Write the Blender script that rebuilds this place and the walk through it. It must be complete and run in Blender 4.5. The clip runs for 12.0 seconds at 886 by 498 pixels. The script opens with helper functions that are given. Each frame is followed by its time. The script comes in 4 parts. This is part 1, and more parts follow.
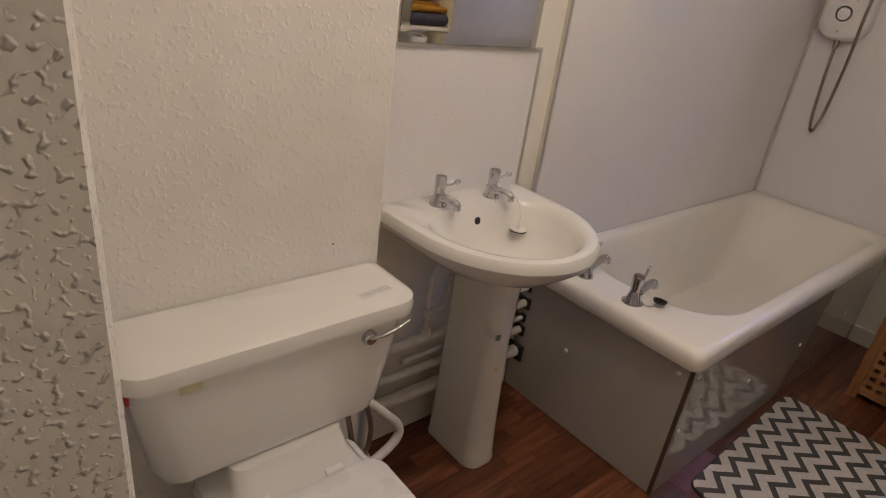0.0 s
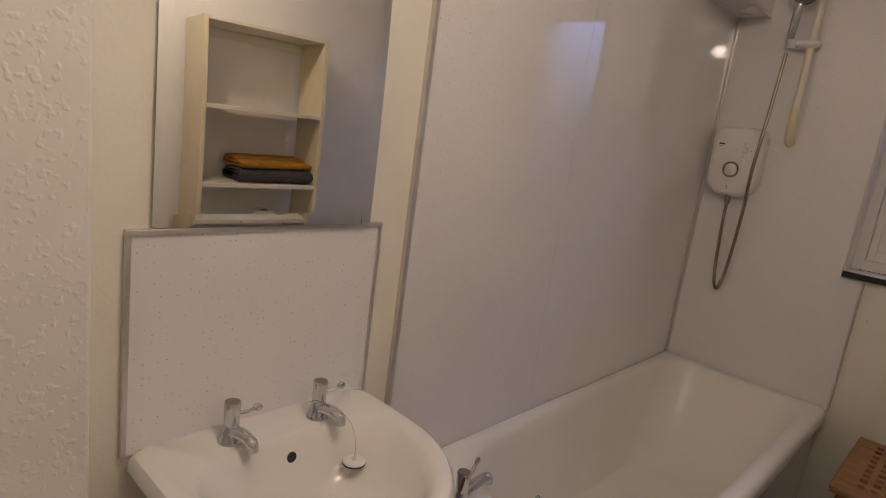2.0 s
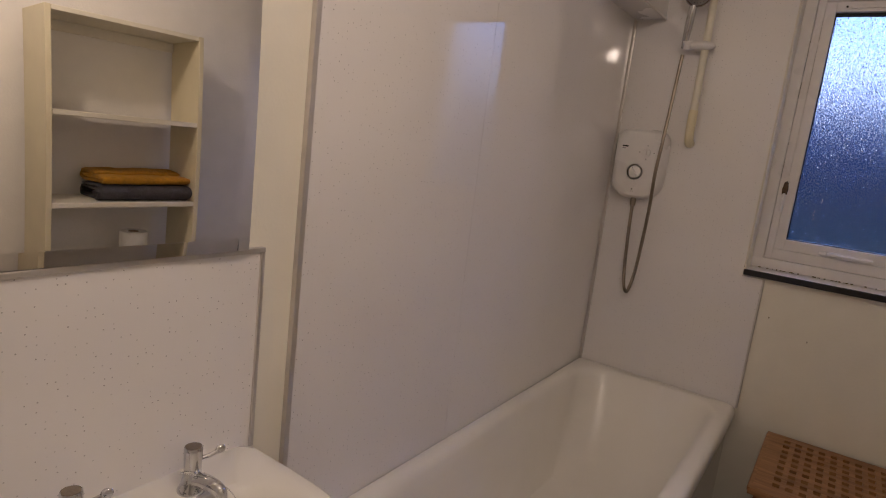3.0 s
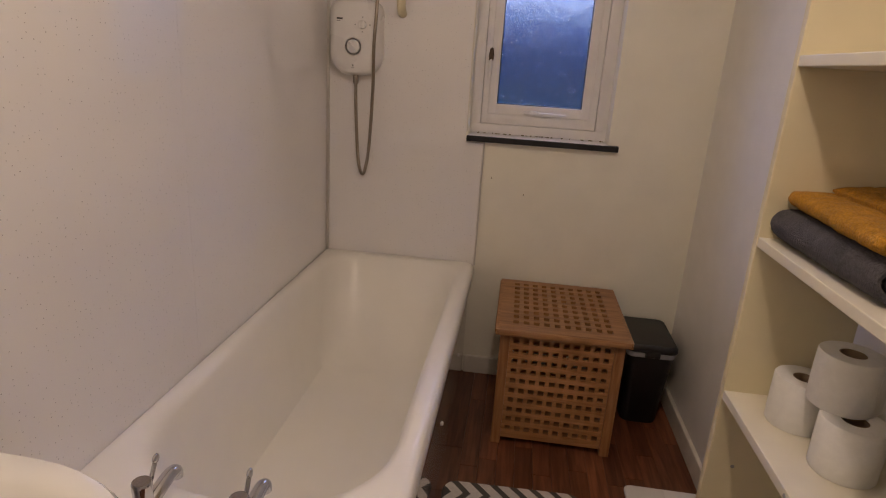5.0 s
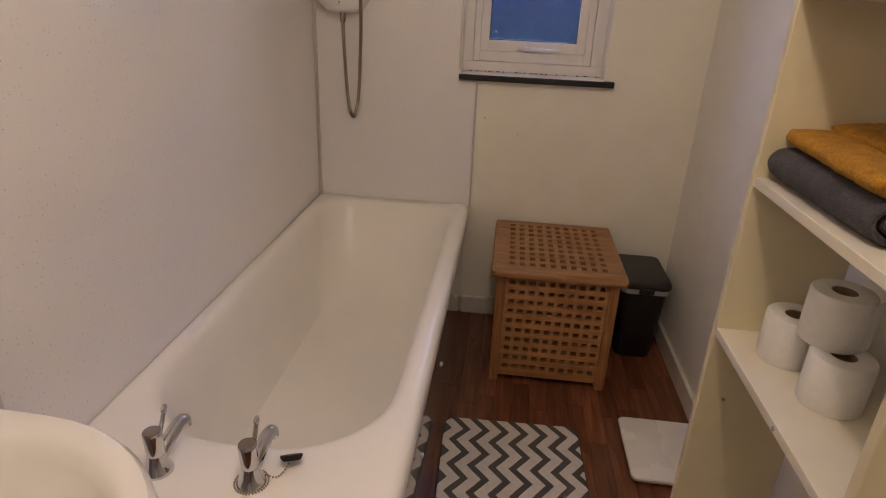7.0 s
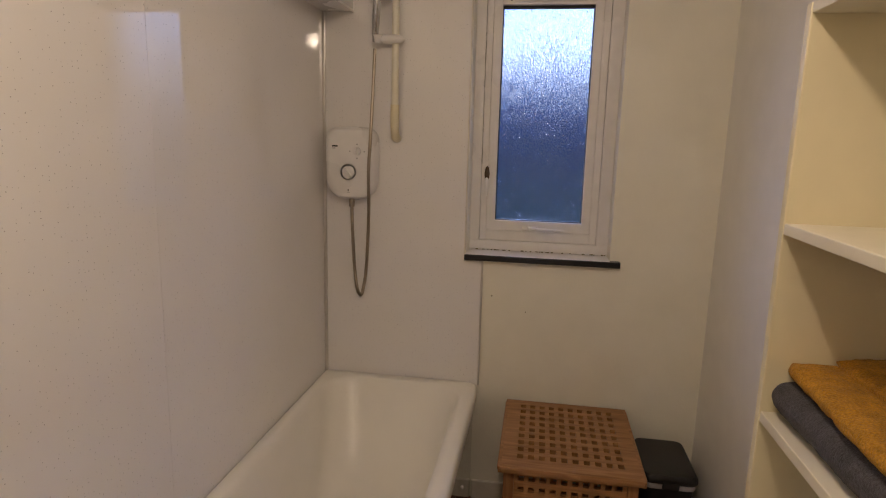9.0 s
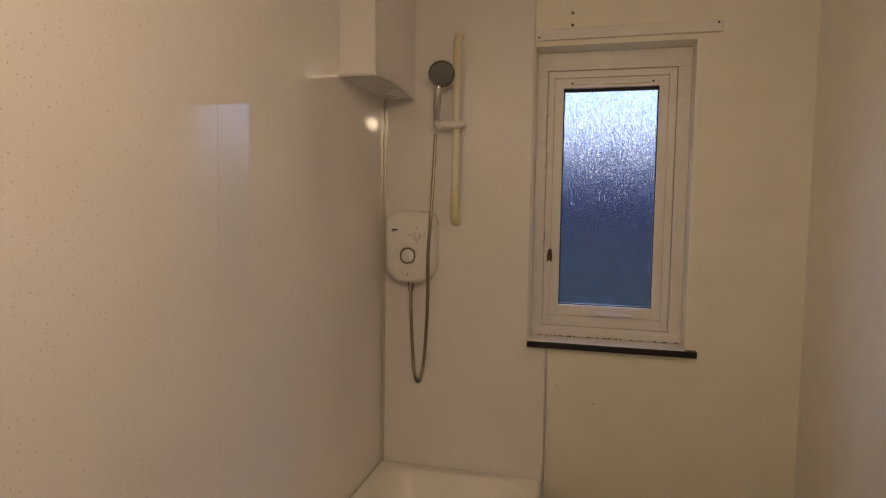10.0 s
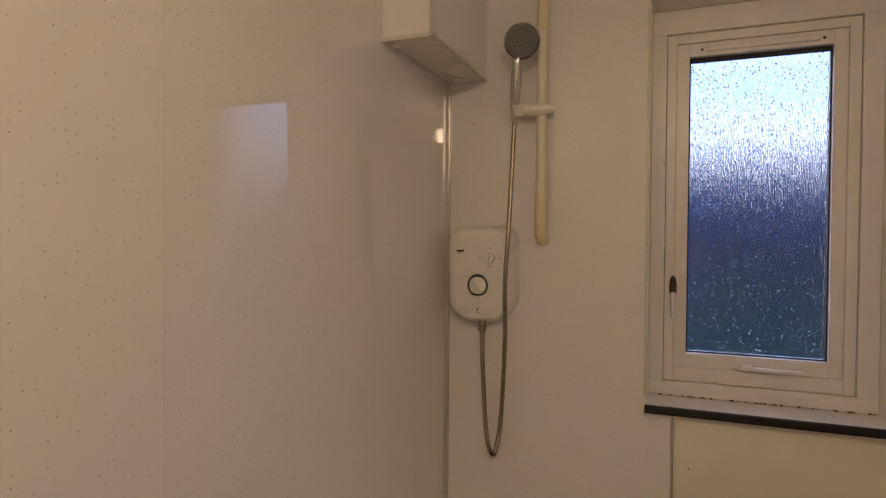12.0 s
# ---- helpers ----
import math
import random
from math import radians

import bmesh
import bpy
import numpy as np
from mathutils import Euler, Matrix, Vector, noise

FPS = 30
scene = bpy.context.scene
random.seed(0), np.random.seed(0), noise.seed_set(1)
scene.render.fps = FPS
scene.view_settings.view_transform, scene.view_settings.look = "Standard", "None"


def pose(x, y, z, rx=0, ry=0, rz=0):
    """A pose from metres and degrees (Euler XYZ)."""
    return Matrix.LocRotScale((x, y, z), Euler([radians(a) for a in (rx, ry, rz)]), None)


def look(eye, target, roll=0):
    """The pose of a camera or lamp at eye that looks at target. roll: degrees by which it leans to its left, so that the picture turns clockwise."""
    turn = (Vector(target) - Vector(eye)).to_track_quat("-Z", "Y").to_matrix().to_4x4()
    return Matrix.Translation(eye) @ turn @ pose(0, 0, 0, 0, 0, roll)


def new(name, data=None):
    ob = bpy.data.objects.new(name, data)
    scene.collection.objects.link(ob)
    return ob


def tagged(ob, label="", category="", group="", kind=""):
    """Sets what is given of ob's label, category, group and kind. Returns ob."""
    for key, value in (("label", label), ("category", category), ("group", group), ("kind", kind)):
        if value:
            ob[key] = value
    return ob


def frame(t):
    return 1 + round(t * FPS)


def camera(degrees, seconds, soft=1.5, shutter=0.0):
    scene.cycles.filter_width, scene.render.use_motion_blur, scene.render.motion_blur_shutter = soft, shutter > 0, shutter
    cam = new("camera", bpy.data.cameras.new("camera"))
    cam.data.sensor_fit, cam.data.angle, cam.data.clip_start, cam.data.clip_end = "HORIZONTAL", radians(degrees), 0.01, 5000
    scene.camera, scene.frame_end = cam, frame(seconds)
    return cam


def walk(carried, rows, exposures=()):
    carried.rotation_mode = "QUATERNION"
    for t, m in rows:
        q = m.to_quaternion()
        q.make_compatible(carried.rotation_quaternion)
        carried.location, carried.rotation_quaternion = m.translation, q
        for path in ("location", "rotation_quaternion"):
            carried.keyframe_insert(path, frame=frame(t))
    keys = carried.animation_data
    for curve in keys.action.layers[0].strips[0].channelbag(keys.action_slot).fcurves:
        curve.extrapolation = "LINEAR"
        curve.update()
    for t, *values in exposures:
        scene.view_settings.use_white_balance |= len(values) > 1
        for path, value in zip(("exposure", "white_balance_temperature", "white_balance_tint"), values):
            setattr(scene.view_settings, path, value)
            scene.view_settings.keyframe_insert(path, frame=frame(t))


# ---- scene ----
cam = camera(73.2, 12.0, soft=1.1)
PATH = [
    (0, (-0.144, 0.064, 1.383), (1.088, 1.392, 0.535), 8.0),
    (0.5, (-0.069, 0.085, 1.416), (1.21, 1.493, 0.799), 7.5),
    (1, (0.092, 0.167, 1.415), (1.415, 1.585, 0.928), 7.3),
    (1.5, (0.232, 0.206, 1.438), (1.628, 1.565, 0.988), 7.8),
    (2, (0.334, 0.23, 1.446), (1.779, 1.553, 1.041), 7.7),
    (2.5, (0.418, 0.281, 1.46), (1.915, 1.548, 1.068), 7.8),
    (3, (0.478, 0.337, 1.451), (2.117, 1.428, 1.099), 6.8),
    (3.5, (0.534, 0.365, 1.425), (2.309, 1.224, 1.092), 5.7),
    (3.7, (0.553, 0.373, 1.413), (2.376, 1.118, 1.062), 5.4),
    (5.3, (0.567, 0.424, 1.367), (2.459, 0.592, 0.739), 3.6),
    (5.5, (0.564, 0.426, 1.359), (2.445, 0.593, 0.701), 3.2),
    (6, (0.562, 0.437, 1.346), (2.412, 0.603, 0.603), 3.0),
    (6.5, (0.562, 0.441, 1.359), (2.392, 0.61, 0.569), 2.8),
    (6.7, (0.569, 0.432, 1.37), (2.396, 0.61, 0.576), 2.6),
    (8.3, (0.585, 0.41, 1.493), (2.493, 0.621, 0.93), 2.2),
    (8.5, (0.619, 0.386, 1.501), (2.542, 0.619, 1.004), 1.8),
    (9, (0.685, 0.347, 1.559), (2.628, 0.655, 1.199), 1.5),
    (9.5, (0.704, 0.34, 1.575), (2.651, 0.746, 1.366), 1.1),
    (10, (0.753, 0.395, 1.605), (2.688, 0.884, 1.475), 0.9),
    (10.5, (0.798, 0.412, 1.606), (2.713, 0.988, 1.539), 0.7),
    (11, (0.878, 0.419, 1.585), (2.767, 1.075, 1.555), 0.6),
    (11.5, (1.053, 0.464, 1.562), (2.927, 1.161, 1.532), 0.5),
    (12, (1.317, 0.547, 1.564), (3.175, 1.288, 1.525), 0.4),
]
walk(cam, [(t, look(eye, target, roll)) for t, eye, target, roll in PATH],
     ((0, 0.03, 5250, 15), (0.5, -0.12, 5250, 15), (1.2, -0.36, 5500, 18), (2.5, -0.32, 5450, 19), (3.7, -0.26, 5500, 22), (5.5, 0.18, 5650, 20), (6.7, 0.18, 5650, 20), (8.5, 0.1, 5600, 16), (9.5, -0.1, 6150, 15), (10.5, -0.28, 6650, 14), (12, -0.18, 6500, 17)))
SKY_STRENGTH = 2.8

# ---- world and light ----
world = bpy.data.worlds.new("dusk_sky")
scene.world = world
world.use_nodes = True
wn = world.node_tree.nodes
sky = wn.new("ShaderNodeTexSky")
sky.sky_type = "NISHITA"
sky.sun_disc = False
sky.sun_elevation = radians(24)
sky.sun_rotation = radians(53)
wn["Background"].inputs["Strength"].default_value = 0.15
world.node_tree.links.new(sky.outputs[0], wn["Background"].inputs["Color"])

sun_data = bpy.data.lights.new("sun", "SUN")
sun_data.energy = 1.0
sun_data.angle = radians(40)
sun_data.color = (0.30, 0.47, 1.0)
sun = new("sun", sun_data)
sun.matrix_world = look((13, 7.8, 7.0), (3, 0.3, 1.5))

bulb_data = bpy.data.lights.new("ceiling_bulb", "POINT")
bulb_data.energy = 17.5
bulb_data.shadow_soft_size = 0.045
bulb_data.color = (1.0, 0.76, 0.49)
bulb = new("ceiling_bulb", bulb_data)
bulb.location = (0.93, 0.36, 2.28)


# ---- materials ----
def mat(name, colour, rough=0.5, metal=0.0, grain=0.0, grain_scale=40.0, bump=0.0, bump_scale=60.0, dist=0.002, coat=0.0, vary=0.0, spec=0.5, smooth_bumps=False):
    """A surface with two scales of variation in colour and a fine relief."""
    m = bpy.data.materials.new(name)
    m.use_nodes = True
    nt = m.node_tree
    n, l = nt.nodes, nt.links
    b = n["Principled BSDF"]
    b.inputs["Roughness"].default_value = rough
    b.inputs["Metallic"].default_value = metal
    b.inputs["Coat Weight"].default_value = coat
    b.inputs["Specular IOR Level"].default_value = spec
    tc = n.new("ShaderNodeTexCoord")
    base = n.new("ShaderNodeRGB")
    base.outputs[0].default_value = (*colour, 1)
    out = base.outputs[0]
    if grain:
        for scale, k in ((grain_scale, grain), (grain_scale * 0.12, grain * 0.8)):
            no = n.new("ShaderNodeTexNoise")
            no.inputs["Scale"].default_value = scale
            no.inputs["Detail"].default_value = 4
            l.new(tc.outputs["Object"], no.inputs["Vector"])
            mr = n.new("ShaderNodeMapRange")
            mr.inputs["From Min"].default_value, mr.inputs["From Max"].default_value = 0.3, 0.7
            mr.inputs["To Min"].default_value, mr.inputs["To Max"].default_value = 1 - k, 1 + k
            l.new(no.outputs["Fac"], mr.inputs["Value"])
            mx = n.new("ShaderNodeMix")
            mx.data_type, mx.blend_type = "RGBA", "MULTIPLY"
            mx.inputs["Factor"].default_value = 1
            l.new(out, mx.inputs["A"])
            l.new(mr.outputs[0], mx.inputs["B"])
            out = mx.outputs["Result"]
        rr = n.new("ShaderNodeMapRange")
        rr.inputs["To Min"].default_value, rr.inputs["To Max"].default_value = max(0.02, rough * 0.8), min(1, rough * 1.2)
        l.new(no.outputs["Fac"], rr.inputs["Value"])
        l.new(rr.outputs[0], b.inputs["Roughness"])
    if vary:
        oi = n.new("ShaderNodeObjectInfo")
        mr = n.new("ShaderNodeMapRange")
        mr.inputs["To Min"].default_value, mr.inputs["To Max"].default_value = 1 - vary, 1 + vary
        l.new(oi.outputs["Random"], mr.inputs["Value"])
        mx = n.new("ShaderNodeMix")
        mx.data_type, mx.blend_type = "RGBA", "MULTIPLY"
        mx.inputs["Factor"].default_value = 1
        l.new(out, mx.inputs["A"])
        l.new(mr.outputs[0], mx.inputs["B"])
        out = mx.outputs["Result"]
    l.new(out, b.inputs["Base Color"])
    if bump:
        no = n.new("ShaderNodeTexNoise")
        no.inputs["Scale"].default_value = bump_scale
        no.inputs["Detail"].default_value = 0.6 if smooth_bumps else 3
        l.new(tc.outputs["Object"], no.inputs["Vector"])
        bp = n.new("ShaderNodeBump")
        bp.inputs["Strength"].default_value = bump
        bp.inputs["Distance"].default_value = dist
        height = no.outputs["Fac"]
        if smooth_bumps:
            ramp = n.new("ShaderNodeMapRange")
            ramp.interpolation_type = "SMOOTHSTEP"
            ramp.inputs["From Min"].default_value, ramp.inputs["From Max"].default_value = 0.55, 0.76
            l.new(height, ramp.inputs["Value"])
            height = ramp.outputs[0]
        l.new(height, bp.inputs["Height"])
        l.new(bp.outputs[0], b.inputs["Normal"])
    return m


def speckled(name, colour):
    """A glossy wall panel with small grey flakes and glittering ones in it."""
    m = mat(name, colour, rough=0.05, grain=0.02, grain_scale=3.0, spec=0.6, coat=0.5)
    m.node_tree.nodes["Principled BSDF"].inputs["Coat Roughness"].default_value = 0.02
    n, l = m.node_tree.nodes, m.node_tree.links
    b = n["Principled BSDF"]
    under = b.inputs["Base Color"].links[0].from_socket
    tc = n.new("ShaderNodeTexCoord")
    flat = n.new("ShaderNodeSeparateXYZ")
    l.new(tc.outputs["Object"], flat.inputs[0])
    run = n.new("ShaderNodeMath")
    run.operation = "ADD"
    l.new(flat.outputs["X"], run.inputs[0])
    l.new(flat.outputs["Y"], run.inputs[1])
    sheet = n.new("ShaderNodeCombineXYZ")
    l.new(run.outputs[0], sheet.inputs["X"])
    l.new(flat.outputs["Z"], sheet.inputs["Y"])
    vo = n.new("ShaderNodeTexVoronoi")
    vo.voronoi_dimensions = "2D"
    vo.inputs["Scale"].default_value = 75
    l.new(sheet.outputs[0], vo.inputs["Vector"])
    near = n.new("ShaderNodeMath")
    near.operation = "LESS_THAN"
    near.inputs[1].default_value = 0.088
    l.new(vo.outputs["Distance"], near.inputs[0])
    sep = n.new("ShaderNodeSeparateColor")
    l.new(vo.outputs["Color"], sep.inputs[0])
    pick = n.new("ShaderNodeMath")
    pick.operation = "GREATER_THAN"
    pick.inputs[1].default_value = 0.62
    l.new(sep.outputs[0], pick.inputs[0])
    both = n.new("ShaderNodeMath")
    both.operation = "MULTIPLY"
    l.new(near.outputs[0], both.inputs[0])
    l.new(pick.outputs[0], both.inputs[1])
    fade = n.new("ShaderNodeMath")
    fade.operation = "MULTIPLY"
    l.new(both.outputs[0], fade.inputs[0])
    l.new(sep.outputs[1], fade.inputs[1])
    mx = n.new("ShaderNodeMix")
    mx.data_type = "RGBA"
    mx.inputs["B"].default_value = (0.42, 0.40, 0.39, 1)
    l.new(fade.outputs[0], mx.inputs["Factor"])
    l.new(under, mx.inputs["A"])
    l.new(mx.outputs["Result"], b.inputs["Base Color"])
    return m


def plank_wood(name, colours, scale=1.0, along="x", rough=0.35, vary=0.3):
    m = bpy.data.materials.new(name)
    m.use_nodes = True
    n, l = m.node_tree.nodes, m.node_tree.links
    b = n["Principled BSDF"]
    b.inputs["Roughness"].default_value = rough
    tc = n.new("ShaderNodeTexCoord")
    oi = n.new("ShaderNodeObjectInfo")
    shift = n.new("ShaderNodeVectorMath")
    shift.operation = "MULTIPLY_ADD"
    l.new(oi.outputs["Random"], shift.inputs[0])
    shift.inputs[1].default_value = (13, 29, 7)
    l.new(tc.outputs["Object"], shift.inputs[2])
    mp = n.new("ShaderNodeMapping")
    s = {"x": (2.2, 26, 26), "y": (26, 2.2, 26), "z": (26, 26, 2.2)}[along]
    mp.inputs["Scale"].default_value = [q * scale for q in s]
    l.new(shift.outputs[0], mp.inputs["Vector"])
    no = n.new("ShaderNodeTexNoise")
    no.inputs["Scale"].default_value = 2.2
    no.inputs["Detail"].default_value = 6
    no.inputs["Distortion"].default_value = 0.6
    l.new(mp.outputs[0], no.inputs["Vector"])
    ramp = n.new("ShaderNodeValToRGB")
    ramp.color_ramp.elements[0].position, ramp.color_ramp.elements[1].position = 0.3, 0.72
    ramp.color_ramp.elements[0].color = (*colours[0], 1)
    ramp.color_ramp.elements[1].color = (*colours[1], 1)
    l.new(no.outputs["Fac"], ramp.inputs[0])
    mr = n.new("ShaderNodeMapRange")
    mr.inputs["To Min"].default_value, mr.inputs["To Max"].default_value = 1 - vary, 1 + vary
    l.new(oi.outputs["Random"], mr.inputs["Value"])
    mx = n.new("ShaderNodeMix")
    mx.data_type, mx.blend_type = "RGBA", "MULTIPLY"
    mx.inputs["Factor"].default_value = 1
    l.new(ramp.outputs[0], mx.inputs["A"])
    l.new(mr.outputs[0], mx.inputs["B"])
    l.new(mx.outputs["Result"], b.inputs["Base Color"])
    bp = n.new("ShaderNodeBump")
    bp.inputs["Strength"].default_value, bp.inputs["Distance"].default_value = 0.15, 0.001
    l.new(no.outputs["Fac"], bp.inputs["Height"])
    l.new(bp.outputs[0], b.inputs["Normal"])
    return m


WHITE_WALL = (0.85, 0.82, 0.76)
m_woodchip = mat("woodchip_paint", WHITE_WALL, rough=0.42, grain=0.03, grain_scale=9, bump=0.36, bump_scale=110, dist=0.0026, smooth_bumps=True)
m_woodchip_worn = mat("woodchip_wall_end", WHITE_WALL, rough=0.42, grain=0.04, grain_scale=9, bump=0.9, bump_scale=150, dist=0.003, smooth_bumps=True)
m_woodchip_fine = mat("fine_woodchip_paint", WHITE_WALL, rough=0.36, grain=0.03, grain_scale=9, bump=0.35, bump_scale=150, dist=0.0025)
m_paint = mat("cream_paint", (0.86, 0.825, 0.71), rough=0.42, grain=0.03, grain_scale=6, bump=0.35, bump_scale=120, dist=0.002)
m_ceiling = mat("ceiling_paint", (0.87, 0.86, 0.83), rough=0.7, grain=0.03, grain_scale=5, bump=0.4, bump_scale=90, dist=0.003)
m_panel = speckled("wet_wall_panel", (0.85, 0.825, 0.81))
m_trim = mat("aluminium_trim", (0.66, 0.63, 0.60), rough=0.3, metal=0.7, grain=0.05, grain_scale=30)
m_white_gloss = mat("white_gloss_paint", (0.82, 0.79, 0.76), rough=0.28, grain=0.03, grain_scale=18, bump=0.1, bump_scale=40, dist=0.001)
m_skirting = mat("skirting_paint", (0.72, 0.68, 0.6), rough=0.4, grain=0.08, grain_scale=14, bump=0.1, bump_scale=30, dist=0.001)
m_black_trim = mat("black_edge", (0.012, 0.012, 0.014), rough=0.35, grain=0.1, grain_scale=30)
m_floor = plank_wood("laminate_floor", ((0.085, 0.028, 0.012), (0.24, 0.09, 0.04)), rough=0.3, vary=0.32)
m_joint = mat("floor_underlay", (0.03, 0.012, 0.006), rough=0.7, grain=0.1)
m_ceramic = mat("vitreous_china", (0.82, 0.8, 0.75), rough=0.09, grain=0.015, grain_scale=4, coat=0.3)
m_bath = mat("bath_acrylic", (0.92, 0.89, 0.82), rough=0.3, grain=0.02, grain_scale=5, coat=0.08)
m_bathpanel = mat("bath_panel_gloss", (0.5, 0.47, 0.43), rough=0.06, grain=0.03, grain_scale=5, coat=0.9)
m_chrome = mat("chrome", (0.6, 0.6, 0.62), rough=0.07, metal=1.0, grain=0.03, grain_scale=60)
m_steel = mat("steel_hose", (0.36, 0.31, 0.25), rough=0.34, metal=1.0, grain=0.1, grain_scale=300)
m_black = mat("black_plastic", (0.012, 0.012, 0.013), rough=0.4, grain=0.1, grain_scale=60)
m_rubber = mat("black_rubber", (0.01, 0.01, 0.01), rough=0.6, grain=0.1, grain_scale=60)
m_plastic = mat("white_plastic", (0.84, 0.82, 0.8), rough=0.28, grain=0.02, grain_scale=20)
m_aged = mat("yellowed_plastic", (0.80, 0.72, 0.49), rough=0.33, grain=0.04, grain_scale=12)
m_pipe = mat("painted_pipe", (0.72, 0.69, 0.63), rough=0.38, grain=0.08, grain_scale=30)
m_shelf = mat("shelf_paint", (0.76, 0.68, 0.46), rough=0.35, grain=0.03, grain_scale=10, bump=0.08, bump_scale=50, dist=0.001)
m_shelf_top = mat("shelf_board_paint", (0.79, 0.74, 0.60), rough=0.32, grain=0.03, grain_scale=12, bump=0.08, bump_scale=50, dist=0.001)
m_grey = mat("grey_mark", (0.35, 0.34, 0.33), rough=0.5, grain=0.05)
m_print = mat("pale_print", (0.5, 0.49, 0.48), rough=0.5, grain=0.05)
m_ink = mat("black_ink", (0.02, 0.02, 0.02), rough=0.5, grain=0.05)
m_orange_ink = mat("ochre_ink", (0.42, 0.22, 0.08), rough=0.5, grain=0.05)
m_mirror = mat("mirror_silver", (0.9, 0.9, 0.9), rough=0.0, metal=1.0)
m_mould = mat("mould_stain", (0.17, 0.135, 0.06), rough=0.9, grain=0.4, grain_scale=200)


def glass_material():
    m = bpy.data.materials.new("rain_streaked_glass")
    m.use_nodes = True
    n, l = m.node_tree.nodes, m.node_tree.links
    b = n["Principled BSDF"]
    b.inputs["Transmission Weight"].default_value = 1
    b.inputs["IOR"].default_value = 1.45
    b.inputs["Roughness"].default_value = 0.02
    tc = n.new("ShaderNodeTexCoord")
    mp = n.new("ShaderNodeMapping")
    mp.inputs["Scale"].default_value = (1, 1, 0.05)
    l.new(tc.outputs["Object"], mp.inputs["Vector"])
    streak = n.new("ShaderNodeTexNoise")
    streak.inputs["Scale"].default_value = 330
    streak.inputs["Detail"].default_value = 2
    l.new(mp.outputs[0], streak.inputs["Vector"])
    drops = n.new("ShaderNodeTexVoronoi")
    drops.inputs["Scale"].default_value = 115
    mp2 = n.new("ShaderNodeMapping")
    mp2.inputs["Scale"].default_value = (1, 1, 0.8)
    l.new(tc.outputs["Object"], mp2.inputs["Vector"])
    l.new(mp2.outputs[0], drops.inputs["Vector"])
    cap = n.new("ShaderNodeMapRange")
    cap.inputs["From Min"].default_value, cap.inputs["From Max"].default_value = 0.0, 0.22
    cap.inputs["To Min"].default_value, cap.inputs["To Max"].default_value = 2.0, 0.0
    l.new(drops.outputs["Distance"], cap.inputs["Value"])
    sep = n.new("ShaderNodeSeparateColor")
    l.new(drops.outputs["Color"], sep.inputs[0])
    few = n.new("ShaderNodeMath")
    few.operation = "GREATER_THAN"
    few.inputs[1].default_value = 0.6
    l.new(sep.outputs[0], few.inputs[0])
    mul = n.new("ShaderNodeMath")
    mul.operation = "MULTIPLY"
    l.new(cap.outputs[0], mul.inputs[0])
    l.new(few.outputs[0], mul.inputs[1])
    add = n.new("ShaderNodeMath")
    add.operation = "ADD"
    l.new(streak.outputs["Fac"], add.inputs[0])
    l.new(mul.outputs[0], add.inputs[1])
    bp = n.new("ShaderNodeBump")
    bp.inputs["Strength"].default_value = 1.0
    bp.inputs["Distance"].default_value = 0.0018
    l.new(add.outputs[0], bp.inputs["Height"])
    l.new(bp.outputs[0], b.inputs["Normal"])
    return m


def backdrop_material():
    """Dusk outside: pale cloudy sky, a bright break in the cloud low down, dark blue roofs and garden below."""
    m = bpy.data.materials.new("dusk_distance")
    m.use_nodes = True
    n, l = m.node_tree.nodes, m.node_tree.links
    n.remove(n["Principled BSDF"])
    em = n.new("ShaderNodeEmission")
    em.inputs["Strength"].default_value = SKY_STRENGTH
    tc = n.new("ShaderNodeTexCoord")
    sep = n.new("ShaderNodeSeparateXYZ")
    l.new(tc.outputs["Object"], sep.inputs[0])
    no = n.new("ShaderNodeTexNoise")
    no.inputs["Scale"].default_value = 0.7
    no.inputs["Detail"].default_value = 5
    l.new(tc.outputs["Object"], no.inputs["Vector"])
    off = n.new("ShaderNodeMath")
    off.operation = "MULTIPLY_ADD"
    l.new(no.outputs["Fac"], off.inputs[0])
    off.inputs[1].default_value = 0.7
    l.new(sep.outputs["Z"], off.inputs[2])
    mr = n.new("ShaderNodeMapRange")
    mr.inputs["From Min"].default_value, mr.inputs["From Max"].default_value = -0.85, 7.15
    l.new(off.outputs[0], mr.inputs["Value"])
    ramp = n.new("ShaderNodeValToRGB")
    e = ramp.color_ramp.elements
    e[0].position, e[0].color = 0.0, (0.006, 0.022, 0.03, 1)
    e[1].position, e[1].color = 1.0, (1.5, 1.9, 3.6, 1)
    for p, c in ((0.28, (0.007, 0.018, 0.04)), (0.36, (0.006, 0.013, 0.042)), (0.475, (0.02, 0.04, 0.12)), (0.535, (0.09, 0.14, 0.30)), (0.565, (1.3, 1.4, 1.5)), (0.6, (0.32, 0.52, 0.95)), (0.75, (0.34, 0.5, 0.95))):
        k = e.new(p)
        k.color = (*c, 1)
    l.new(mr.outputs[0], ramp.inputs[0])
    l.new(ramp.outputs[0], em.inputs["Color"])
    l.new(em.outputs[0], n["Material Output"].inputs["Surface"])
    return m


m_glass = glass_material()
m_backdrop = backdrop_material()


